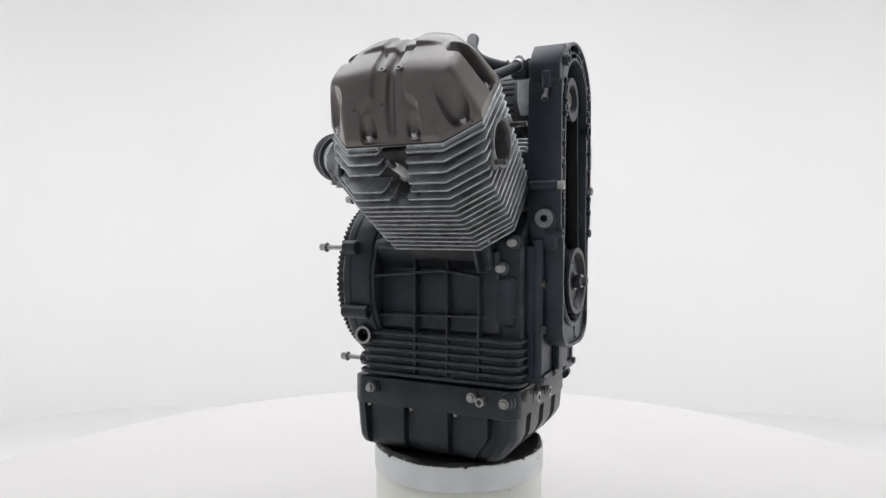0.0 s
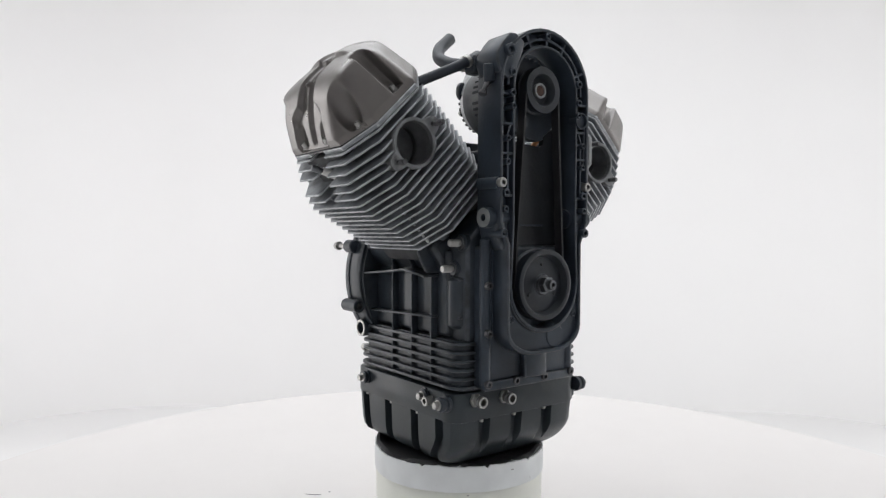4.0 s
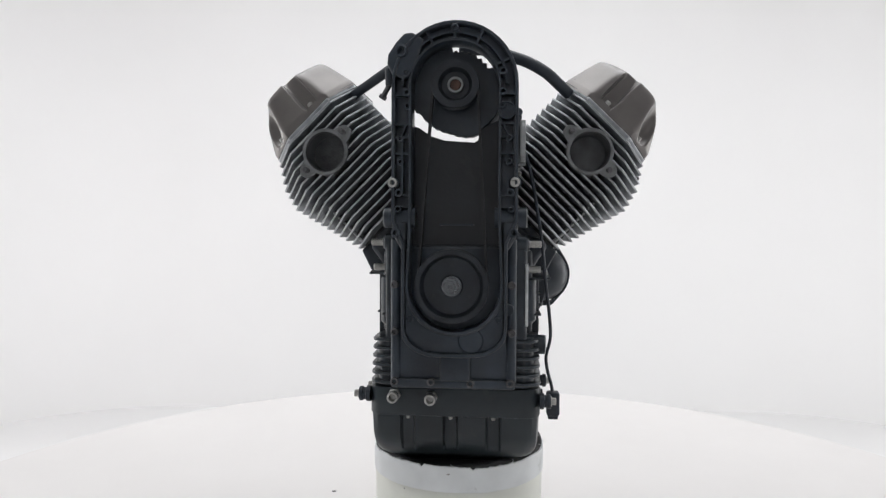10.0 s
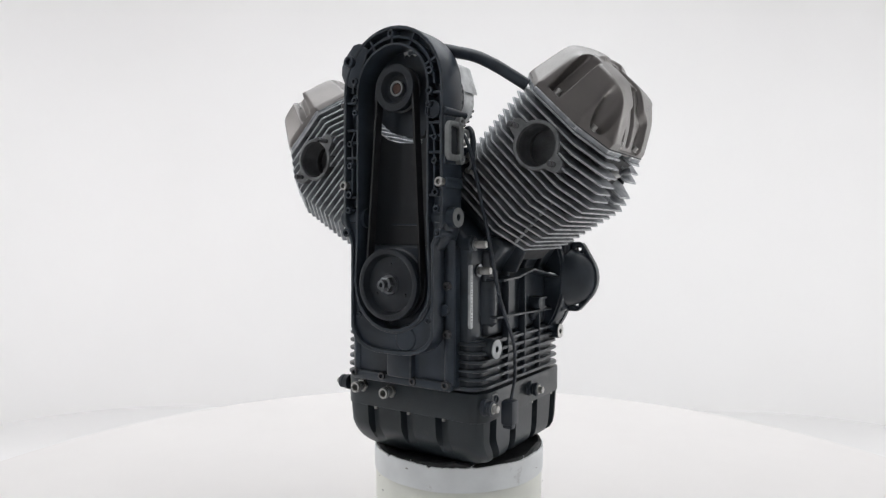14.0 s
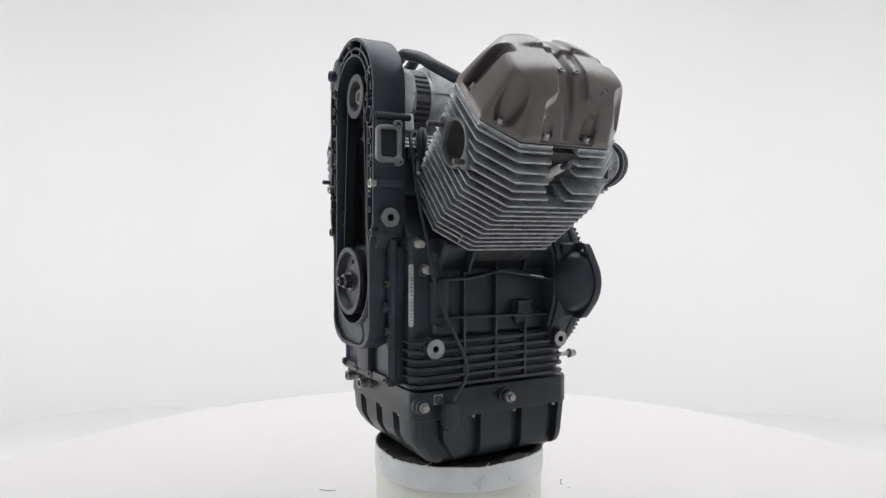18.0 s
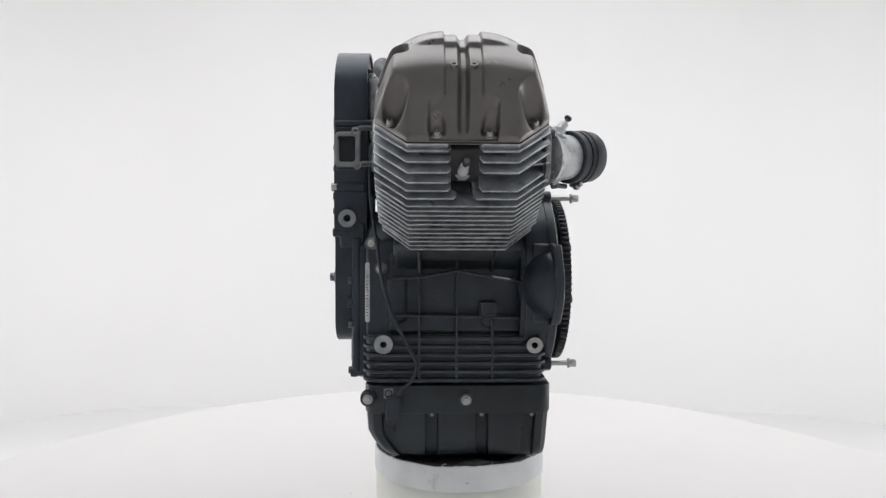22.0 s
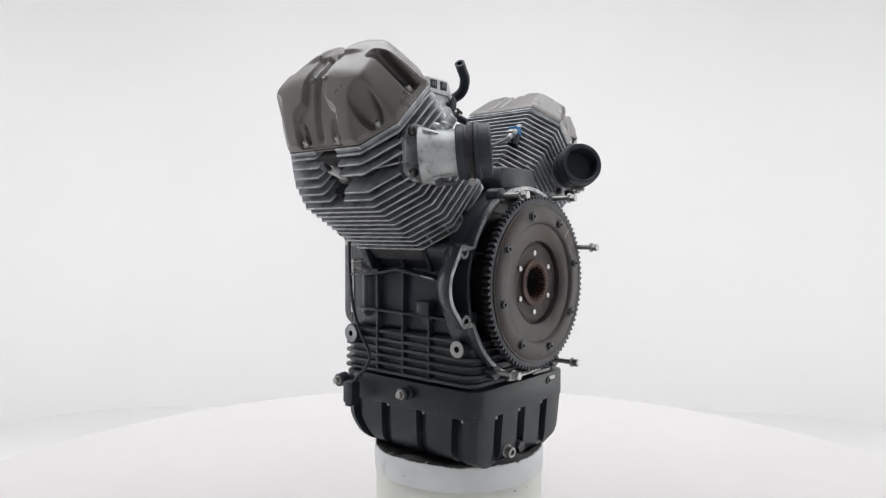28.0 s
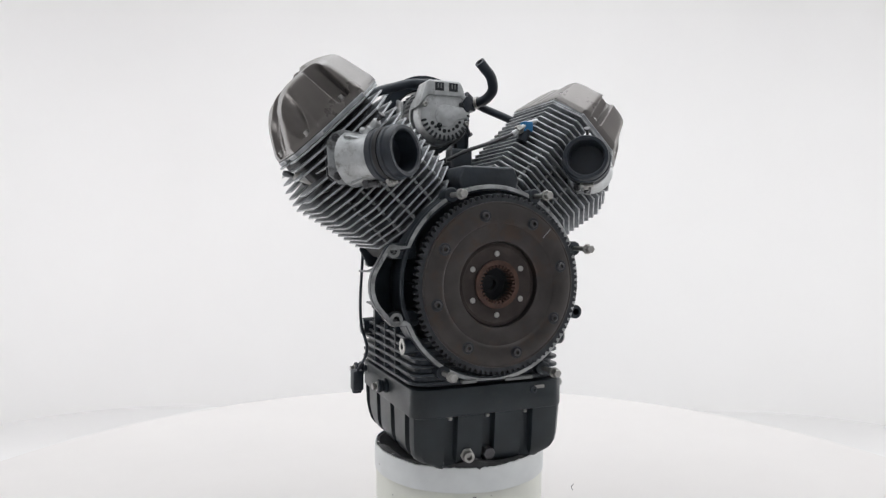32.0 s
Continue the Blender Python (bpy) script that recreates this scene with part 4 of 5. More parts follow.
    part("port_flange", soften(band(B(), fo, fi, yc - 110, yc - 100, lambda u, v, h: to(h, u, v)), 1.0, 2, 50), PORT, root)
    for b, s, out in ((6.0, PORT_S, 70), (78.5, PORT_S - 1, 62)):
        q = Vector(to(yc - 62, b, s))
        bm = rod(B(), q, q + n * 46, 8.5, seg=18, ch=1.5)
        part("stud_boss", bm, PORT, root)
        bm = rod(B(), q + n * 40, q + n * out, 3.4, seg=12, ch=0.6)
        for k in range((out - 54) // 2):
            lathe(bm, [(3.3, -0.5), (3.9, 0), (3.3, 0.5)], q + n * (53 + 1.8 * k), n, 12)
        part("stud", bm, DARKSTEEL, root)
    cover(sg, yc)
    return root


def cover(sg, yc):
    """Rocker cover: two faceted humps with a channel between them and scooped bolt pockets."""
    to = tilt(sg)
    B0, B1, HW, HF, CH = -51.0, 104.0, 105.0, 66.0, 38.0
    def soft(vals, k=4.0):
        m = min(vals)
        return m - k * math.log(sum(math.exp(-(v - m) / k) for v in vals)) + k * 0.35
    def sm(x):
        x = max(0.0, min(1.0, x))
        return x * x * (3 - 2 * x)
    dl = math.hypot(HW - HF, CH)
    def low(s, floor, k):
        """The lower of the two, rounded where they meet."""
        h = max(0.0, k - abs(s - floor)) / k
        return min(s, floor) - h * h * k / 4
    def height(u, b):
        au = abs(u)
        dch = ((HW - au) * CH + (B1 - b) * (HW - HF) - CH * (HW - HF)) / dl
        dct = ((HW - au) * CH + (b - B0) * (HW - HF) - CH * (HW - HF)) / dl
        walls = [270 + (b - B0) * 4.6, 271 + (HW + 1 - au) * 2.65, 272 + dch * 2.6, 270 + dct * 3.0]
        # domed back of the hump, and the flat outer facet with its soft bend
        hump = 342 - 0.006 * (b - 12) ** 2 - 0.0052 * max(0.0, au - 20) ** 2
        facet = soft([335.5 - 0.0008 * au * au, 339 - (b - 46) * 0.80, 272 + (B1 - b) * 1.75], 5.0)
        # the hump rises behind the facet's ridge with a steep front
        led = 21 + 18 * sm((b - 72) / 12)
        edge, fall = 1 - sm((b - 4) / 8), 1 - sm((b + 16) / 30)
        top = facet + max(0.0, hump - facet) * edge + min(0.0, hump - facet) * fall
        s = soft([top] + walls, 4.6)
        # ledge between the humps, wider round the low bolts, and the soft valley in its middle
        s -= (4.5 + 7.5 * sm((b - 35) / 45)) * (1 - sm((au - led) / 2.4)) * sm((s - 267) / 9)
        s -= (7 + 4 * sm((b - 20) / 50)) * (1 - sm((au - 2) / 6.5)) * sm((s - 268) / 20)
        def cut(s, floor, w):
            return s + (min(s, floor) - s) * w
        # slot rising from the bolt at the flank, round at its upper end
        far = math.hypot(b - 12, max(0.0, 74 - au))
        s = cut(s, 274 + max(0, 87 - au) * 2.7, 1 - sm((far - 9.8) / 2.6))
        # arched niche over the outer corner, hollowed round
        ux, bx = 86 - au, 77 - b
        r = math.hypot(ux * (0.72 if ux > 0 else 0.9), bx * (0.95 if bx > 0 else 0.5))
        s = low(s, 271.5 + 0.29 * max(0.0, r - 4.0) ** 2, 5.0)
        # round seats of the low bolts, scooped upwards
        far = math.hypot(au - 31, max(0.0, 97 - b) * 0.8)
        s = cut(s, 271.5 + max(0, 92 - b) * 2.4, 1 - sm((far - 8.5) / 3))
        return max(s, 268.0)
    pts = octagon(0, HW, HF, B0, B1, CH)
    seg = []
    for k in range(8):
        a, b = pts[k], pts[(k + 1) % 8]
        m = (36, 64, 36, 110, 36, 64, 36, 110)[k]
        seg += [(a[0] + (b[0] - a[0]) * j / m, a[1] + (b[1] - a[1]) * j / m) for j in range(m)]
    mid_b = (B0 + B1) / 2 + 2
    # round the corners a little
    n = len(seg)
    seg = [((seg[k - 1][0] + seg[k][0] * 2 + seg[(k + 1) % n][0]) / 4, (seg[k - 1][1] + seg[k][1] * 2 + seg[(k + 1) % n][1]) / 4) for k in range(n)]
    rho = [1.0, 1.0, 0.997] + [0.992 - 0.009 * k for k in range(34)] + [0.682 - 0.0155 * k for k in range(44)]
    bm = B()
    rings = []
    for i, r in enumerate(rho):
        ring = []
        for u, b in seg:
            # rings shrink towards a short ridge line, not to one point
            cu = max(-60, min(60, u * 0.62))
            uu, bb = cu + (u - cu) * r, mid_b + (b - mid_b) * r
            s = 262.5 if i == 0 else (268 if i == 1 else height(uu, bb))
            ring.append(bm.verts.new(to(yc + uu, bb, s)))
        rings.append(ring)
    for a, b in zip(rings, rings[1:]):
        for k in range(n):
            bm.faces.new((a[k], a[(k + 1) % n], b[(k + 1) % n], b[k]))
    # a strip of quads between the mirrored halves of the last ring closes the top
    last = rings[-1]
    for k in range(68, 314):
        q = [last[k], last[k + 1], last[(135 - k) % n], last[(136 - k) % n]]
        bm.faces.new([v for i, v in enumerate(q) if v not in q[:i]])
    root = part("rocker_cover", bm, COVER, engine, "bronze-grey rocker cover with scooped bolt pockets and a centre channel", angle=75)
    part("gasket", soften(prism(B(), octagon(yc, 105, 66.5, -51, 105, 38.5), 264.6, 266, to), 0.4, 1), HOLE, root)
    ax = Vector(to(0, 0, 1)) - Vector(to(0, 0, 0))
    for u, b, s in ((86, 77, 271), (-86, 77, 271), (95, 13, 274), (-95, 13, 274), (31, 98, 271), (-31, 98, 271)):
        q = Vector(to(yc + u, b, s))
        bm = lathe(B(), [(0, 0), (5.4, 0), (5.4, 1.2), (3.9, 1.6), (3.9, 6.2), (3.3, 7), (2.0, 7), (1.9, 3.5), (0, 3.5)], q, ax, 16)
        part("bolt", bm, STEEL, root, "bright flanged cover bolt")
    for u in (11.5, -11.5):
        h = height(u, 45)
        q = Vector(to(yc + u, 45, h - 5))
        part("bolt", lathe(B(), [(0, 0), (5.0, 0), (5.0, 6.4), (4.2, 7.2), (2.6, 7.2), (2.5, 3), (0, 3)], q, ax, 16), COVER, root)
    return root


def intake(sg, yc, end, rubber_from):
    """Cast stub, clamp and rubber sleeve from the head to its open end."""
    to = tilt(sg)
    p0 = Vector(to(yc + 104, 60, PORT_S - 4))
    p1 = Vector(end)
    w = (p1 - p0).normalized()
    pm = p0 + (p1 - p0) * rubber_from
    root = part("intake_stub", lathe(B(), [(0, 0), (37, 0), (34, 7), (30.5, 18), (29, (pm - p0).length + 4), (26, (pm - p0).length + 4)], p0, w, 40), ALU, engine, "pale cast intake stub bolted to the head")
    # three-cornered flange
    fl = [(-46, -2), (-42, 11), (-10, 40), (9, 42), (43, 13), (47, -2), (42, -15), (8, -42), (-12, -42), (-42, -15)]
    fr = lambda u, v, h: tuple(Vector(to(yc + h, 60 + v * 0.94, PORT_S - 4 + u * 0.94)))
    part("flange", soften(prism(B(), fl, 103, 110, fr), 1.5, 2), STAINED, root)
    part("gasket", soften(prism(B(), [(u * 1.04, v * 1.04) for u, v in fl], 98, 103.2, fr), 0.8, 1), HOLE, root)
    for u, v in ((-39, 0), (40, 0), (0, 35), (0, -35)):
        part("bolt", cap_bolt(B(), fr(u, v, 110), (0, 1, 0), 5.6, 5), DARKSTEEL, root)
    for k in range(3):
        a = 1.2 + k * 2.1
        u, v, _ = basis(w)
        d = u * math.cos(a) + v * math.sin(a)
        c = w.cross(d) * 1.5
        q = [p0 + d * 27 - c, p0 + d * 27 + c, p0 + d * 37 + c, p0 + d * 37 - c]
        bm = B()
        a0 = [bm.verts.new(x + w * 6) for x in q]
        b0 = [bm.verts.new(x + w * (34 if i < 2 else 10)) for i, x in enumerate(q)]
        bm.faces.new(a0), bm.faces.new(b0)
        for i in range(4):
            bm.faces.new((a0[i], a0[(i + 1) % 4], b0[(i + 1) % 4], b0[i]))
        part("web", bm, ALU, root)
    # vacuum nipple on top
    up = Vector((0, 0, 1))
    q = p0 + w * 26 + up * 26
    bm = rod(B(), q - up * 4, q + up * 12 + w * 6, 10, 8.5, 18, 1.5)
    rod(bm, q + up * 6 + w * 2, q + up * 19 + w * 15, 7, 6, 16, 1.5)
    rod(bm, q + up * 6, q + up * 11 - w * 13, 5, 4.4, 12, 0.8)
    part("nipple", bm, ALU, root, "cast boss with an adjusting screw")
    bm = rod(B(), q + up * 18 + w * 14, q + up * 25 + w * 21, 2.2, seg=10)
    rod(bm, q + up * 24 + w * 20, q + up * 26 + w * 22, 5, seg=14, ch=0.5)
    part("screw", bm, DARKSTEEL, root)
    bm = rod(B(), q - up * 56 - w * 4, q - up * 66 - w * 2, 6, 5, 14, 1)
    rod(bm, q - up * 62, q - up * 64 + w * 18, 3.4, seg=10, ch=0.5)
    part("nipple", bm, DARKSTEEL, root)
    n = (p1 - pm).length
    sl = part("rubber_sleeve", lathe(B(), [(29, 0), (33, 0), (34.5, 1.5), (34.5, n * 0.22), (33, n * 0.26), (33, n * 0.5), (35, n * 0.55), (35, n * 0.66), (33.2, n * 0.7), (33.5, n - 3), (32, n), (28, n), (26, n - 2), (25.5, n * 0.3), (0, n * 0.26)], pm, w, 48), RUBBER, engine, "black rubber intake sleeve with a clamp")
    part("clamp", lathe(B(), [(33.2, 0), (34.4, 0.4), (34.4, 6.6), (33.2, 7)], pm + w * n * 0.32, w, 48), BELT, sl)
    d = (Vector((0, 0, -1)) - w * -w.z).normalized()
    q = pm + w * (n * 0.38) + d * 36
    c = w.cross(d)
    bm = rod(B(), q - c * 9, q + c * 11, 3.2, seg=12, ch=0.6)
    block_at = q + d * 2
    rod(bm, block_at - c * 3, block_at + c * 3, 5, seg=8)
    part("clamp_screw", bm, STEEL, sl)
    return root


def flywheel():
    X, Z = 5.0, -61.0
    o = (X, 128, Z)
    ax = (0, 1, 0)
    wheel = part("flywheel", lathe(B(), [(92, 9), (111, 9), (113, 11), (113, 22), (112, 22.6), (110, 22), (106, 24), (88, 24), (85, 23), (83, 20.5), (62, 20), (59, 18), (58, 9), (30, 9), (30, -30), (0, -30)], o, ax, 128), WHEEL, engine, "brown heat-tinted steel flywheel and clutch cover")
    part("drum", lathe(B(), [(0, -24), (99, -24), (100, -22), (100, 10)], o, ax, 96), TEETH, wheel, "black flywheel drum")
    # ring gear
    bm = lathe(B(), [(111, 0), (118.4, 0), (118.4, 11.2), (113.2, 11.2)], (X, 138, Z), ax, 128, True)
    gear = part("ring_gear", bm, TEETH, engine, "dark steel starter ring gear")
    teeth = 92
    bm = B()
    pts = [(-3.0, 117.8), (-2.4, 120.4), (-1.3, 123.4), (1.3, 123.4), (2.4, 120.4), (3.0, 117.8)]
    prism(bm, pts, 138.6, 149, lambda u, v, h: (u, h, v))
    soften(bm, 0.5, 1, 40)
    bmesh.ops.transform(bm, matrix=Matrix.Scale(0.001, 4), verts=bm.verts)
    me = finish("tooth", bm, TEETH)
    for k in range(teeth):
        t = new("tooth", me)
        t.parent = gear
        t.matrix_basis = Matrix.Translation((X * 0.001, 0, Z * 0.001 + BASE)) @ Matrix.Rotation(2 * math.pi * k / teeth, 4, "Y")
    for k in range(8):
        a = radians(75.5 - 45 * k)
        x, z = X + 96 * math.cos(a), Z + 96 * math.sin(a)
        part("bolt", cap_bolt(B(), (x, 150, z), ax, 5.2, 5.5, 16), DARKSTEEL, wheel)
        part("pocket", lathe(B(), [(5.6, 0), (8.4, 0.2), (8.8, -0.6)], (x, 152.3, z), ax, 20), TEETH, wheel)
    # hub disc, rivets and toothed sleeve
    hub = part("clutch_disc", lathe(B(), [(29, 0), (56, 0), (56, 3), (52, 4), (50, 2.5), (34, 2.5), (33.5, 3)], (X + 1, 138, Z), ax, 72), DISC, engine, "rusty clutch hub disc with an internal spline")
    part("sleeve", lathe(B(), [(33, 2.5), (33, 6), (26.6, 6), (26.4, -9)], (X + 1, 138, Z), ax, 60), RUST, hub, "rusty splined sleeve")
    part("bore", lathe(B(), [(26.4, -9), (26.2, -26), (0, -26)], (X + 1, 138, Z), ax, 60), HOLE, hub)
    for k in range(6):
        a = radians(90 + 60 * k)
        part("rivet", rod(B(), (X + 1 + 42 * math.cos(a), 140, Z + 42 * math.sin(a)), (X + 1 + 42 * math.cos(a), 142.4, Z + 42 * math.sin(a)), 4, seg=18, ch=0.8), STEEL, hub, "bright rivet head")
    bm = B()
    prism(bm, [(-1.6, 27), (-1.0, 22.6), (1.0, 22.6), (1.6, 27)], 128, 143.5, lambda u, v, h: (u, h, v))
    bmesh.ops.transform(bm, matrix=Matrix.Scale(0.001, 4), verts=bm.verts)
    me = finish("spline_tooth", bm, RUST)
    for k in range(30):
        t = new("spline_tooth", me)
        t.parent = hub
        t.matrix_basis = Matrix.Translation(((X + 1) * 0.001, 0, Z * 0.001 + BASE)) @ Matrix.Rotation(2 * math.pi * k / 30, 4, "Y")
    part("shaft", pipe(B(), (X + 1, 108, Z), (X + 1, 120, Z), 13, 9, 28), HOLE, hub)
    # pale scratch on the face
    part("scratch", prism(B(), [(-72, 14), (-60, 2), (-59, 3), (-71, 15.5)], 151.6, 152.15, front), PLATE, wheel, "pale scratch")
    return wheel


def bell_housing():
    X, Z = 5.0, -61.0
    def hull(rings):
        """Tight outline round a few circles (x, z, r)."""
        q = sorted((cx + r * math.cos(a), cz + r * math.sin(a)) for cx, cz, r in rings for a in [math.pi * k / 20 for k in range(40)])
        out = []
        for way in (q, q[::-1]):
            half = []
            for p in way:
                while len(half) > 1 and (half[-1][0] - half[-2][0]) * (p[1] - half[-2][1]) - (half[-1][1] - half[-2][1]) * (p[0] - half[-2][0]) <= 0:
                    half.pop()
                half.append(p)
            out += half[:-1]
        return out
    def loop(r, grow, lobe=True):
        """Ring round the flywheel, drawn out to the starter plate on one side."""
        plate = hull([(131, Z, 50 + grow), (150, -15, 10 + grow), (146, -105, 10 + grow), (40, Z, 30)])
        pts = []
        for k in range(144):
            a = 2 * math.pi * k / 144
            c, s = math.cos(a), math.sin(a)
            q = r
            if lobe and c > 0.3:
                for (x0, z0), (x1, z1) in zip(plate, plate[1:] + plate[:1]):
                    x0, z0, x1, z1 = x0 - X, z0 - Z, x1 - X, z1 - Z
                    d = c * (z1 - z0) - s * (x1 - x0)
                    if abs(d) > 1e-9:
                        m = (x0 * s - z0 * c) / d
                        h = (x0 * (z1 - z0) - z0 * (x1 - x0)) / d
                        if -1e-6 <= m <= 1 + 1e-6 and h > q:
                            q = h
            pts.append((X + q * c, Z + max(-134, q * s) if s < 0 else Z + q * s))
        return pts
    bm = band(B(), loop(136, 0, False), loop(130, 0, False), 84, 126, front)
    soften(bm, 1.2, 2, 40)
    root = part("bell_housing", bm, BLACK, engine, "black bell housing round the flywheel with a starter bulge")
    part("flange", soften(band(B(), loop(137.5, 0.5), loop(129, -6), 116, 127.5, front), 1.0, 2, 40), BLACK, root)
    part("gasket_face", soften(band(B(), loop(136.8, -0.2), loop(131.6, -5.4), 127.4, 128.4, front), 0.3, 1), GASKET, root, "scraped pale gasket face")
    # back wall and the smooth starter bulge
    part("back_wall", prism(B(), loop(132, 0, False), 78, 88, front), BLACK, root)
    bm = B()
    rings = []
    for h, q, sx in ((124, 1.0, 0), (114, 1.0, 0), (108, 0.97, -1), (100, 0.90, -3), (92, 0.80, -6), (85, 0.67, -9), (80, 0.50, -12), (77, 0.30, -14), (76, 0.08, -15)):
        ring = []
        for n in range(48):
            a = 2 * math.pi * n / 48
            stretch = 1.0 if math.cos(a) > 0 else 1.75
            ring.append(bm.verts.new((131 + sx + 47 * q * math.cos(a) * stretch, h, Z + 46 * q * math.sin(a))))
        rings.append(ring)
    for a, b in zip(rings, rings[1:]):
        for n in range(48):
            bm.faces.new((a[n], a[(n + 1) % 48], b[(n + 1) % 48], b[n]))
    bm.faces.new(rings[-1])
    part("starter_dome", bm, BLACK, root, angle=70)
    # drilled ears on the starter plate
    for x, z in ((150, -15), (146, -105)):
        o, h = [], []
        for k in range(48):
            a = 2 * math.pi * k / 48
            c, s = math.cos(a), math.sin(a)
            q = 10.4 if c > 0 else min(10.4 / max(1e-6, abs(s)), 34 / -c if c else 99)
            o.append((x + q * c, z + q * s))
            h.append((x + 5 * c, z + 5 * s))
        part("ear", soften(band(B(), o, h, 115.5, 120, front), 0.8, 2, 40), BLACK, root)
        part("ear_web", soften(block(B(), (x - 36, 92, z - 10), (x - 11, 118, z + 10)), 4, 3), BLACK, root)
        part("ear_face", lathe(B(), [(4.8, 0), (9.0, 0), (9.0, 0.8), (4.8, 0.8)], (x, 127.6, z), (0, 1, 0), 22, True), PLATE, root)
    part("ear", lathe(B(), [(5.2, 0), (9.2, 0), (10, 1), (10, 42), (9.2, 43), (5.2, 43)], (-131, 84, -106), (0, 1, 0), 24, True), BLACK, root)
    for x, z, y1 in ((68, 60, 170), (-60, 61, 170), (-126, -13, 172), (-76, -185, 168), (79, -180, 166)):
        q = Vector((x, 0, z))
        part("ear", rod(B(), (x, 106, z), (x, 129, z), 10.5, seg=22, ch=1.5), BLACK, root)
        st = B()
        rod(st, (x, 126, z), (x, y1 - 8, z), 3.6, seg=12)
        part("stud", st, STEEL, root, "bright bolt standing out of the housing")
        part("washer", rod(B(), (x, y1 - 12, z), (x, y1 - 9, z), 7.2, seg=20, ch=0.6), STEEL, root)
        part("bolt", hexa(B(), (x, y1 - 9, z), (x, y1, z), 5.9, 1.0), STEEL, root)
    # broken edge at the foot
    for x0, x1, z in ((30, 52, -193), (-58, -14, -194)):
        part("lip", soften(block(B(), (x0, 122, z - 4), (x1, 130, z + 1)), 1, 1), PLATE, root)
    return root


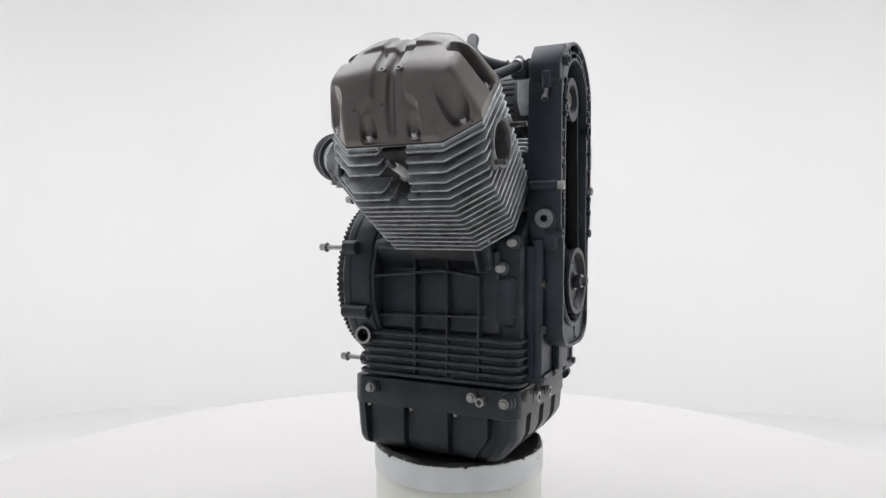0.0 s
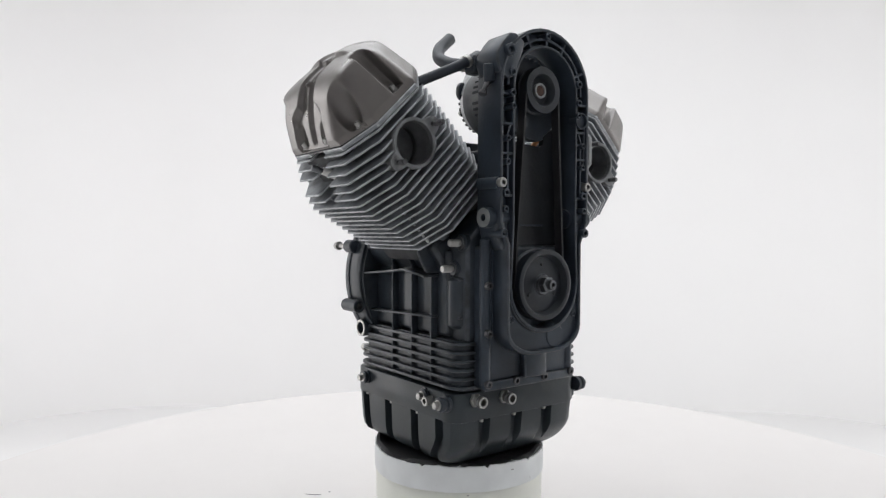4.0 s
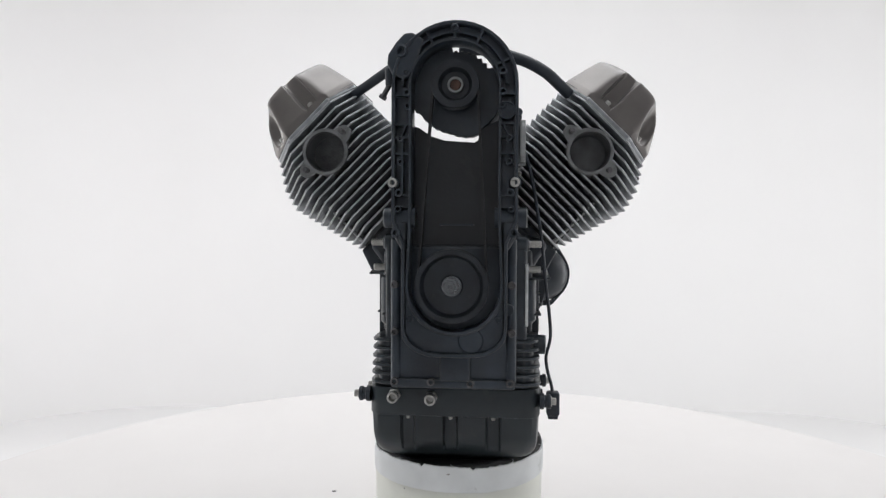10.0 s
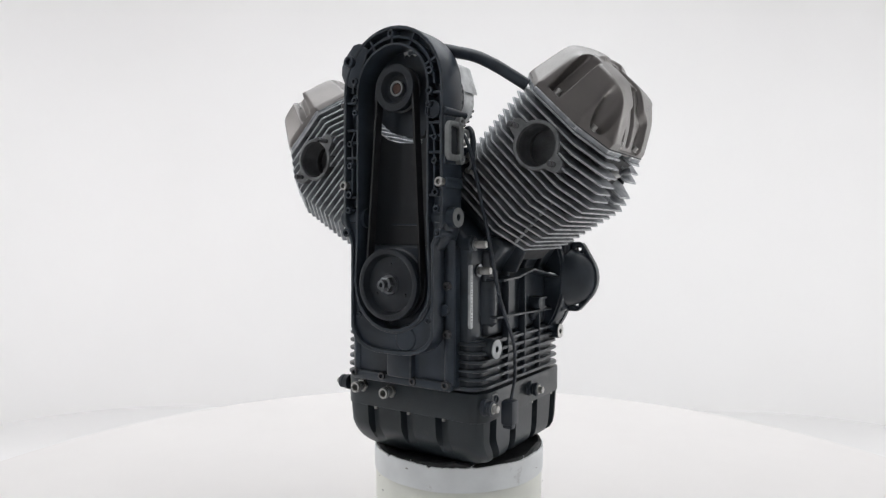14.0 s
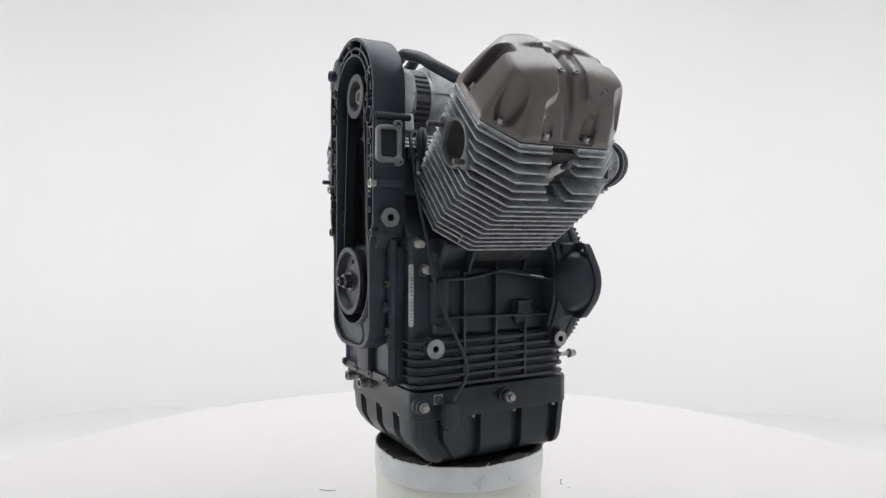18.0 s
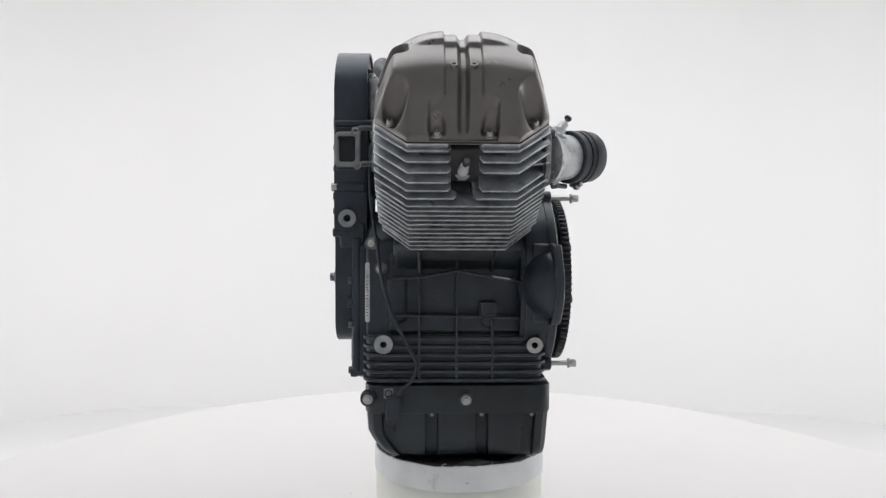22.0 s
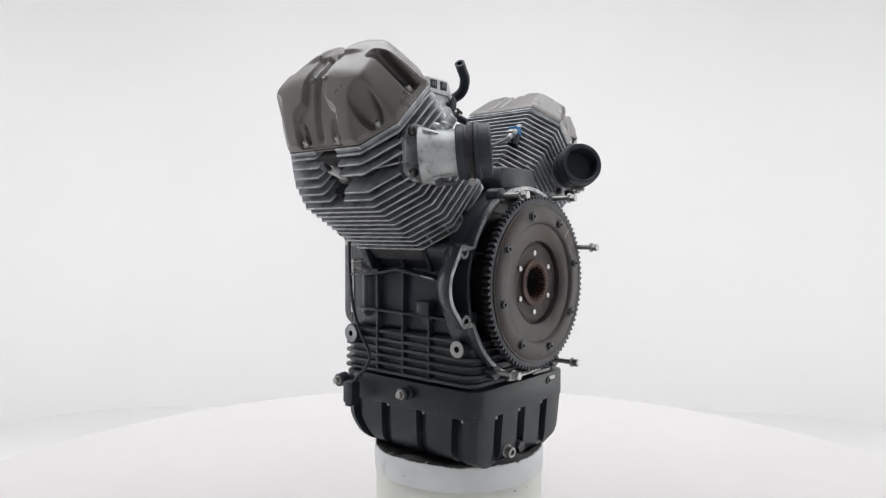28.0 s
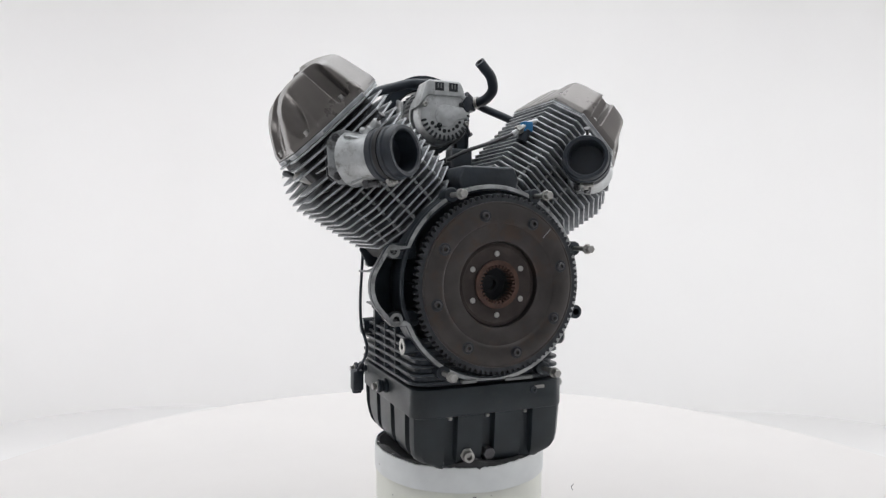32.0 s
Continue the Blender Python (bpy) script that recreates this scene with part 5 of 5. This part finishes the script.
def hoses():
    def clip(p, axis, r):
        return lathe(B(), [(r, -3), (r + 1.2, -2.6), (r + 1.2, 2.6), (r, 3)], p, axis, 20)
    a = part("breather_hose", hose(B(), [(8, -108, 262), (40, -117, 261), (68, -119, 253), (98, -119, 243), (124, -116, 229), (145, -101, 214), (158, -90, 204)], 8.0, 16, 8), RUBBER, engine, "thick black rubber breather hose")
    b = part("breather_hose", hose(B(), [(-62, -118, 250), (-80, -125, 240), (-98, -120, 230), (-122, -108, 218), (-142, -98, 208), (-156, -88, 198)], 6.8, 16, 8), RUBBER, engine, "black rubber breather hose")
    part("clip", clip((-84, -124, 238), (-0.7, 0.1, -0.5), 7.4), STEEL, b)
    c = part("breather_hose", hose(B(), [(-72, -122, 236), (-86, -98, 238), (-90, -70, 250), (-80, -54, 268), (-64, -48, 282), (-54, -45, 290)], 8.6, 16, 8, bore=0.6), RUBBER, engine, "curled black hose with a cut open end")
    part("clip", clip((-80, -110, 237), (-0.6, 0.8, 0), 9.2), STEEL, c)
    part("union", soften(block(B(), (-80, -134, 222), (-60, -112, 246)), 3, 2), CASE, c)
    # cable down the side with its plug
    d = part("sensor_cable", hose(B(), [(70, -112, 150), (84, -128, 140), (95, -132, 122), (106, -132, 84), (114, -128, 40), (121, -121, -4), (127, -112, -60), (133, -98, -104), (136, -80, -140), (131, -66, -170), (133, -70, -190), (137, -84, -205), (139, -93, -216)], 2.4, 10, 6), RUBBER, engine, "thin black sensor cable hanging down the side")
    part("connector", soften(block(B(), (130, -106, -247), (148, -86, -214)), 3, 2), RUBBER, d, "black plastic cable connector")
    part("connector", soften(block(B(), (132, -104, -252), (146, -92, -246)), 2, 2), RUBBER, d)
    # temperature sensor with blue plug on one head, its lead along the fins
    e = part("temperature_sensor", rod(B(), (-87, 38, 150), (-96, 39, 170), 9, 8, 22, 1.5), RUBBER, engine, "sensor with a blue plastic plug")
    part("blue_plug", soften(block(B(), (-104, 30, 166), (-88, 46, 182)), 2, 2), BLUE, e, "bright blue plug")
    part("lead", hose(B(), [(-72, 44, 163), (-52, 46, 154), (-24, 42, 143), (6, 30, 132), (26, 12, 120)], 3.0, 10, 6), DARKSTEEL, e)
    part("sleeve", hose(B(), [(-112, 34, 184), (-98, 40, 178), (-84, 43, 171), (-68, 44, 160)], 4.2, 12, 6), ALU, e, "bright braided sleeve")
    part("fitting", hexa(B(), (-76, 43, 166), (-84, 42, 171), 7.5), STEEL, e)
    part("lead_end", rod(B(), (-96, 40, 178), (-118, 32, 186), 5, 4.4, 14, 0.8), ALU, e)
    # small wiring between alternator and case
    f = part("wiring", hose(B(), [(74, -104, 152), (86, -108, 138), (88, -112, 120), (80, -112, 104), (70, -108, 96)], 4.2, 12, 6), RUBBER, engine, "black wires and small terminals under the alternator")
    part("wire", hose(B(), [(74, -104, 150), (84, -112, 150), (93, -119, 138), (93, -119, 112), (86, -114, 90)], 3.4, 10, 6), RUBBER, f)
    part("hook", hose(B(), [(70, -110, 140), (78, -115, 147), (85, -118, 141), (82, -118, 131), (76, -114, 128)], 2.4, 10, 6), PLATE, f, "pale bent wire terminal")
    part("hook", hose(B(), [(80, -116, 104), (88, -119, 108), (92, -121, 101), (87, -120, 95)], 2.0, 10, 6), PLATE, f)
    part("plug_block", soften(block(B(), (72, -122, 112), (86, -112, 124)), 2, 2), RUBBER, f)
    part("terminal", rod(B(), (60, -100, 138), (66, -104, 148), 4, seg=12, ch=0.6), COPPER, f, "copper terminal")
    part("terminal", rod(B(), (84, -118, 112), (94, -121, 116), 4, 3, 12, 0.6), STEEL, f)
    part("terminal", rod(B(), (82, -116, 94), (92, -120, 90), 4, 3, 12, 0.6), STEEL, f)


cylinder(1, -10.0)
cylinder(-1, -29.0)
intake(1, -10.0, (146, 166, 112), 0.52)
intake(-1, -29.0, (-138, 138, 120), 0.5)
flywheel()
bell_housing()
hoses()


# ---- the turn of the table ----
def motions():
    times = [float(k) for k in range(33)]
    def turn(thing, z, x=0.0, y=0.0):
        rows = []
        for t in times:
            a = START + RATE * t
            v = Matrix.Rotation(radians(a), 3, "Z") @ Vector((x, y, 0))
            rows.append((t, pose(v.x, v.y, z, 0, 0, a)))
        walk(thing, rows)
    turn(engine, ZE - BASE)
    turn(bucket, 0.0)
    turn(turntable, 0.0)
    for ob, x, y in FLAKES:
        turn(ob, 0.0, x, y)


motions()
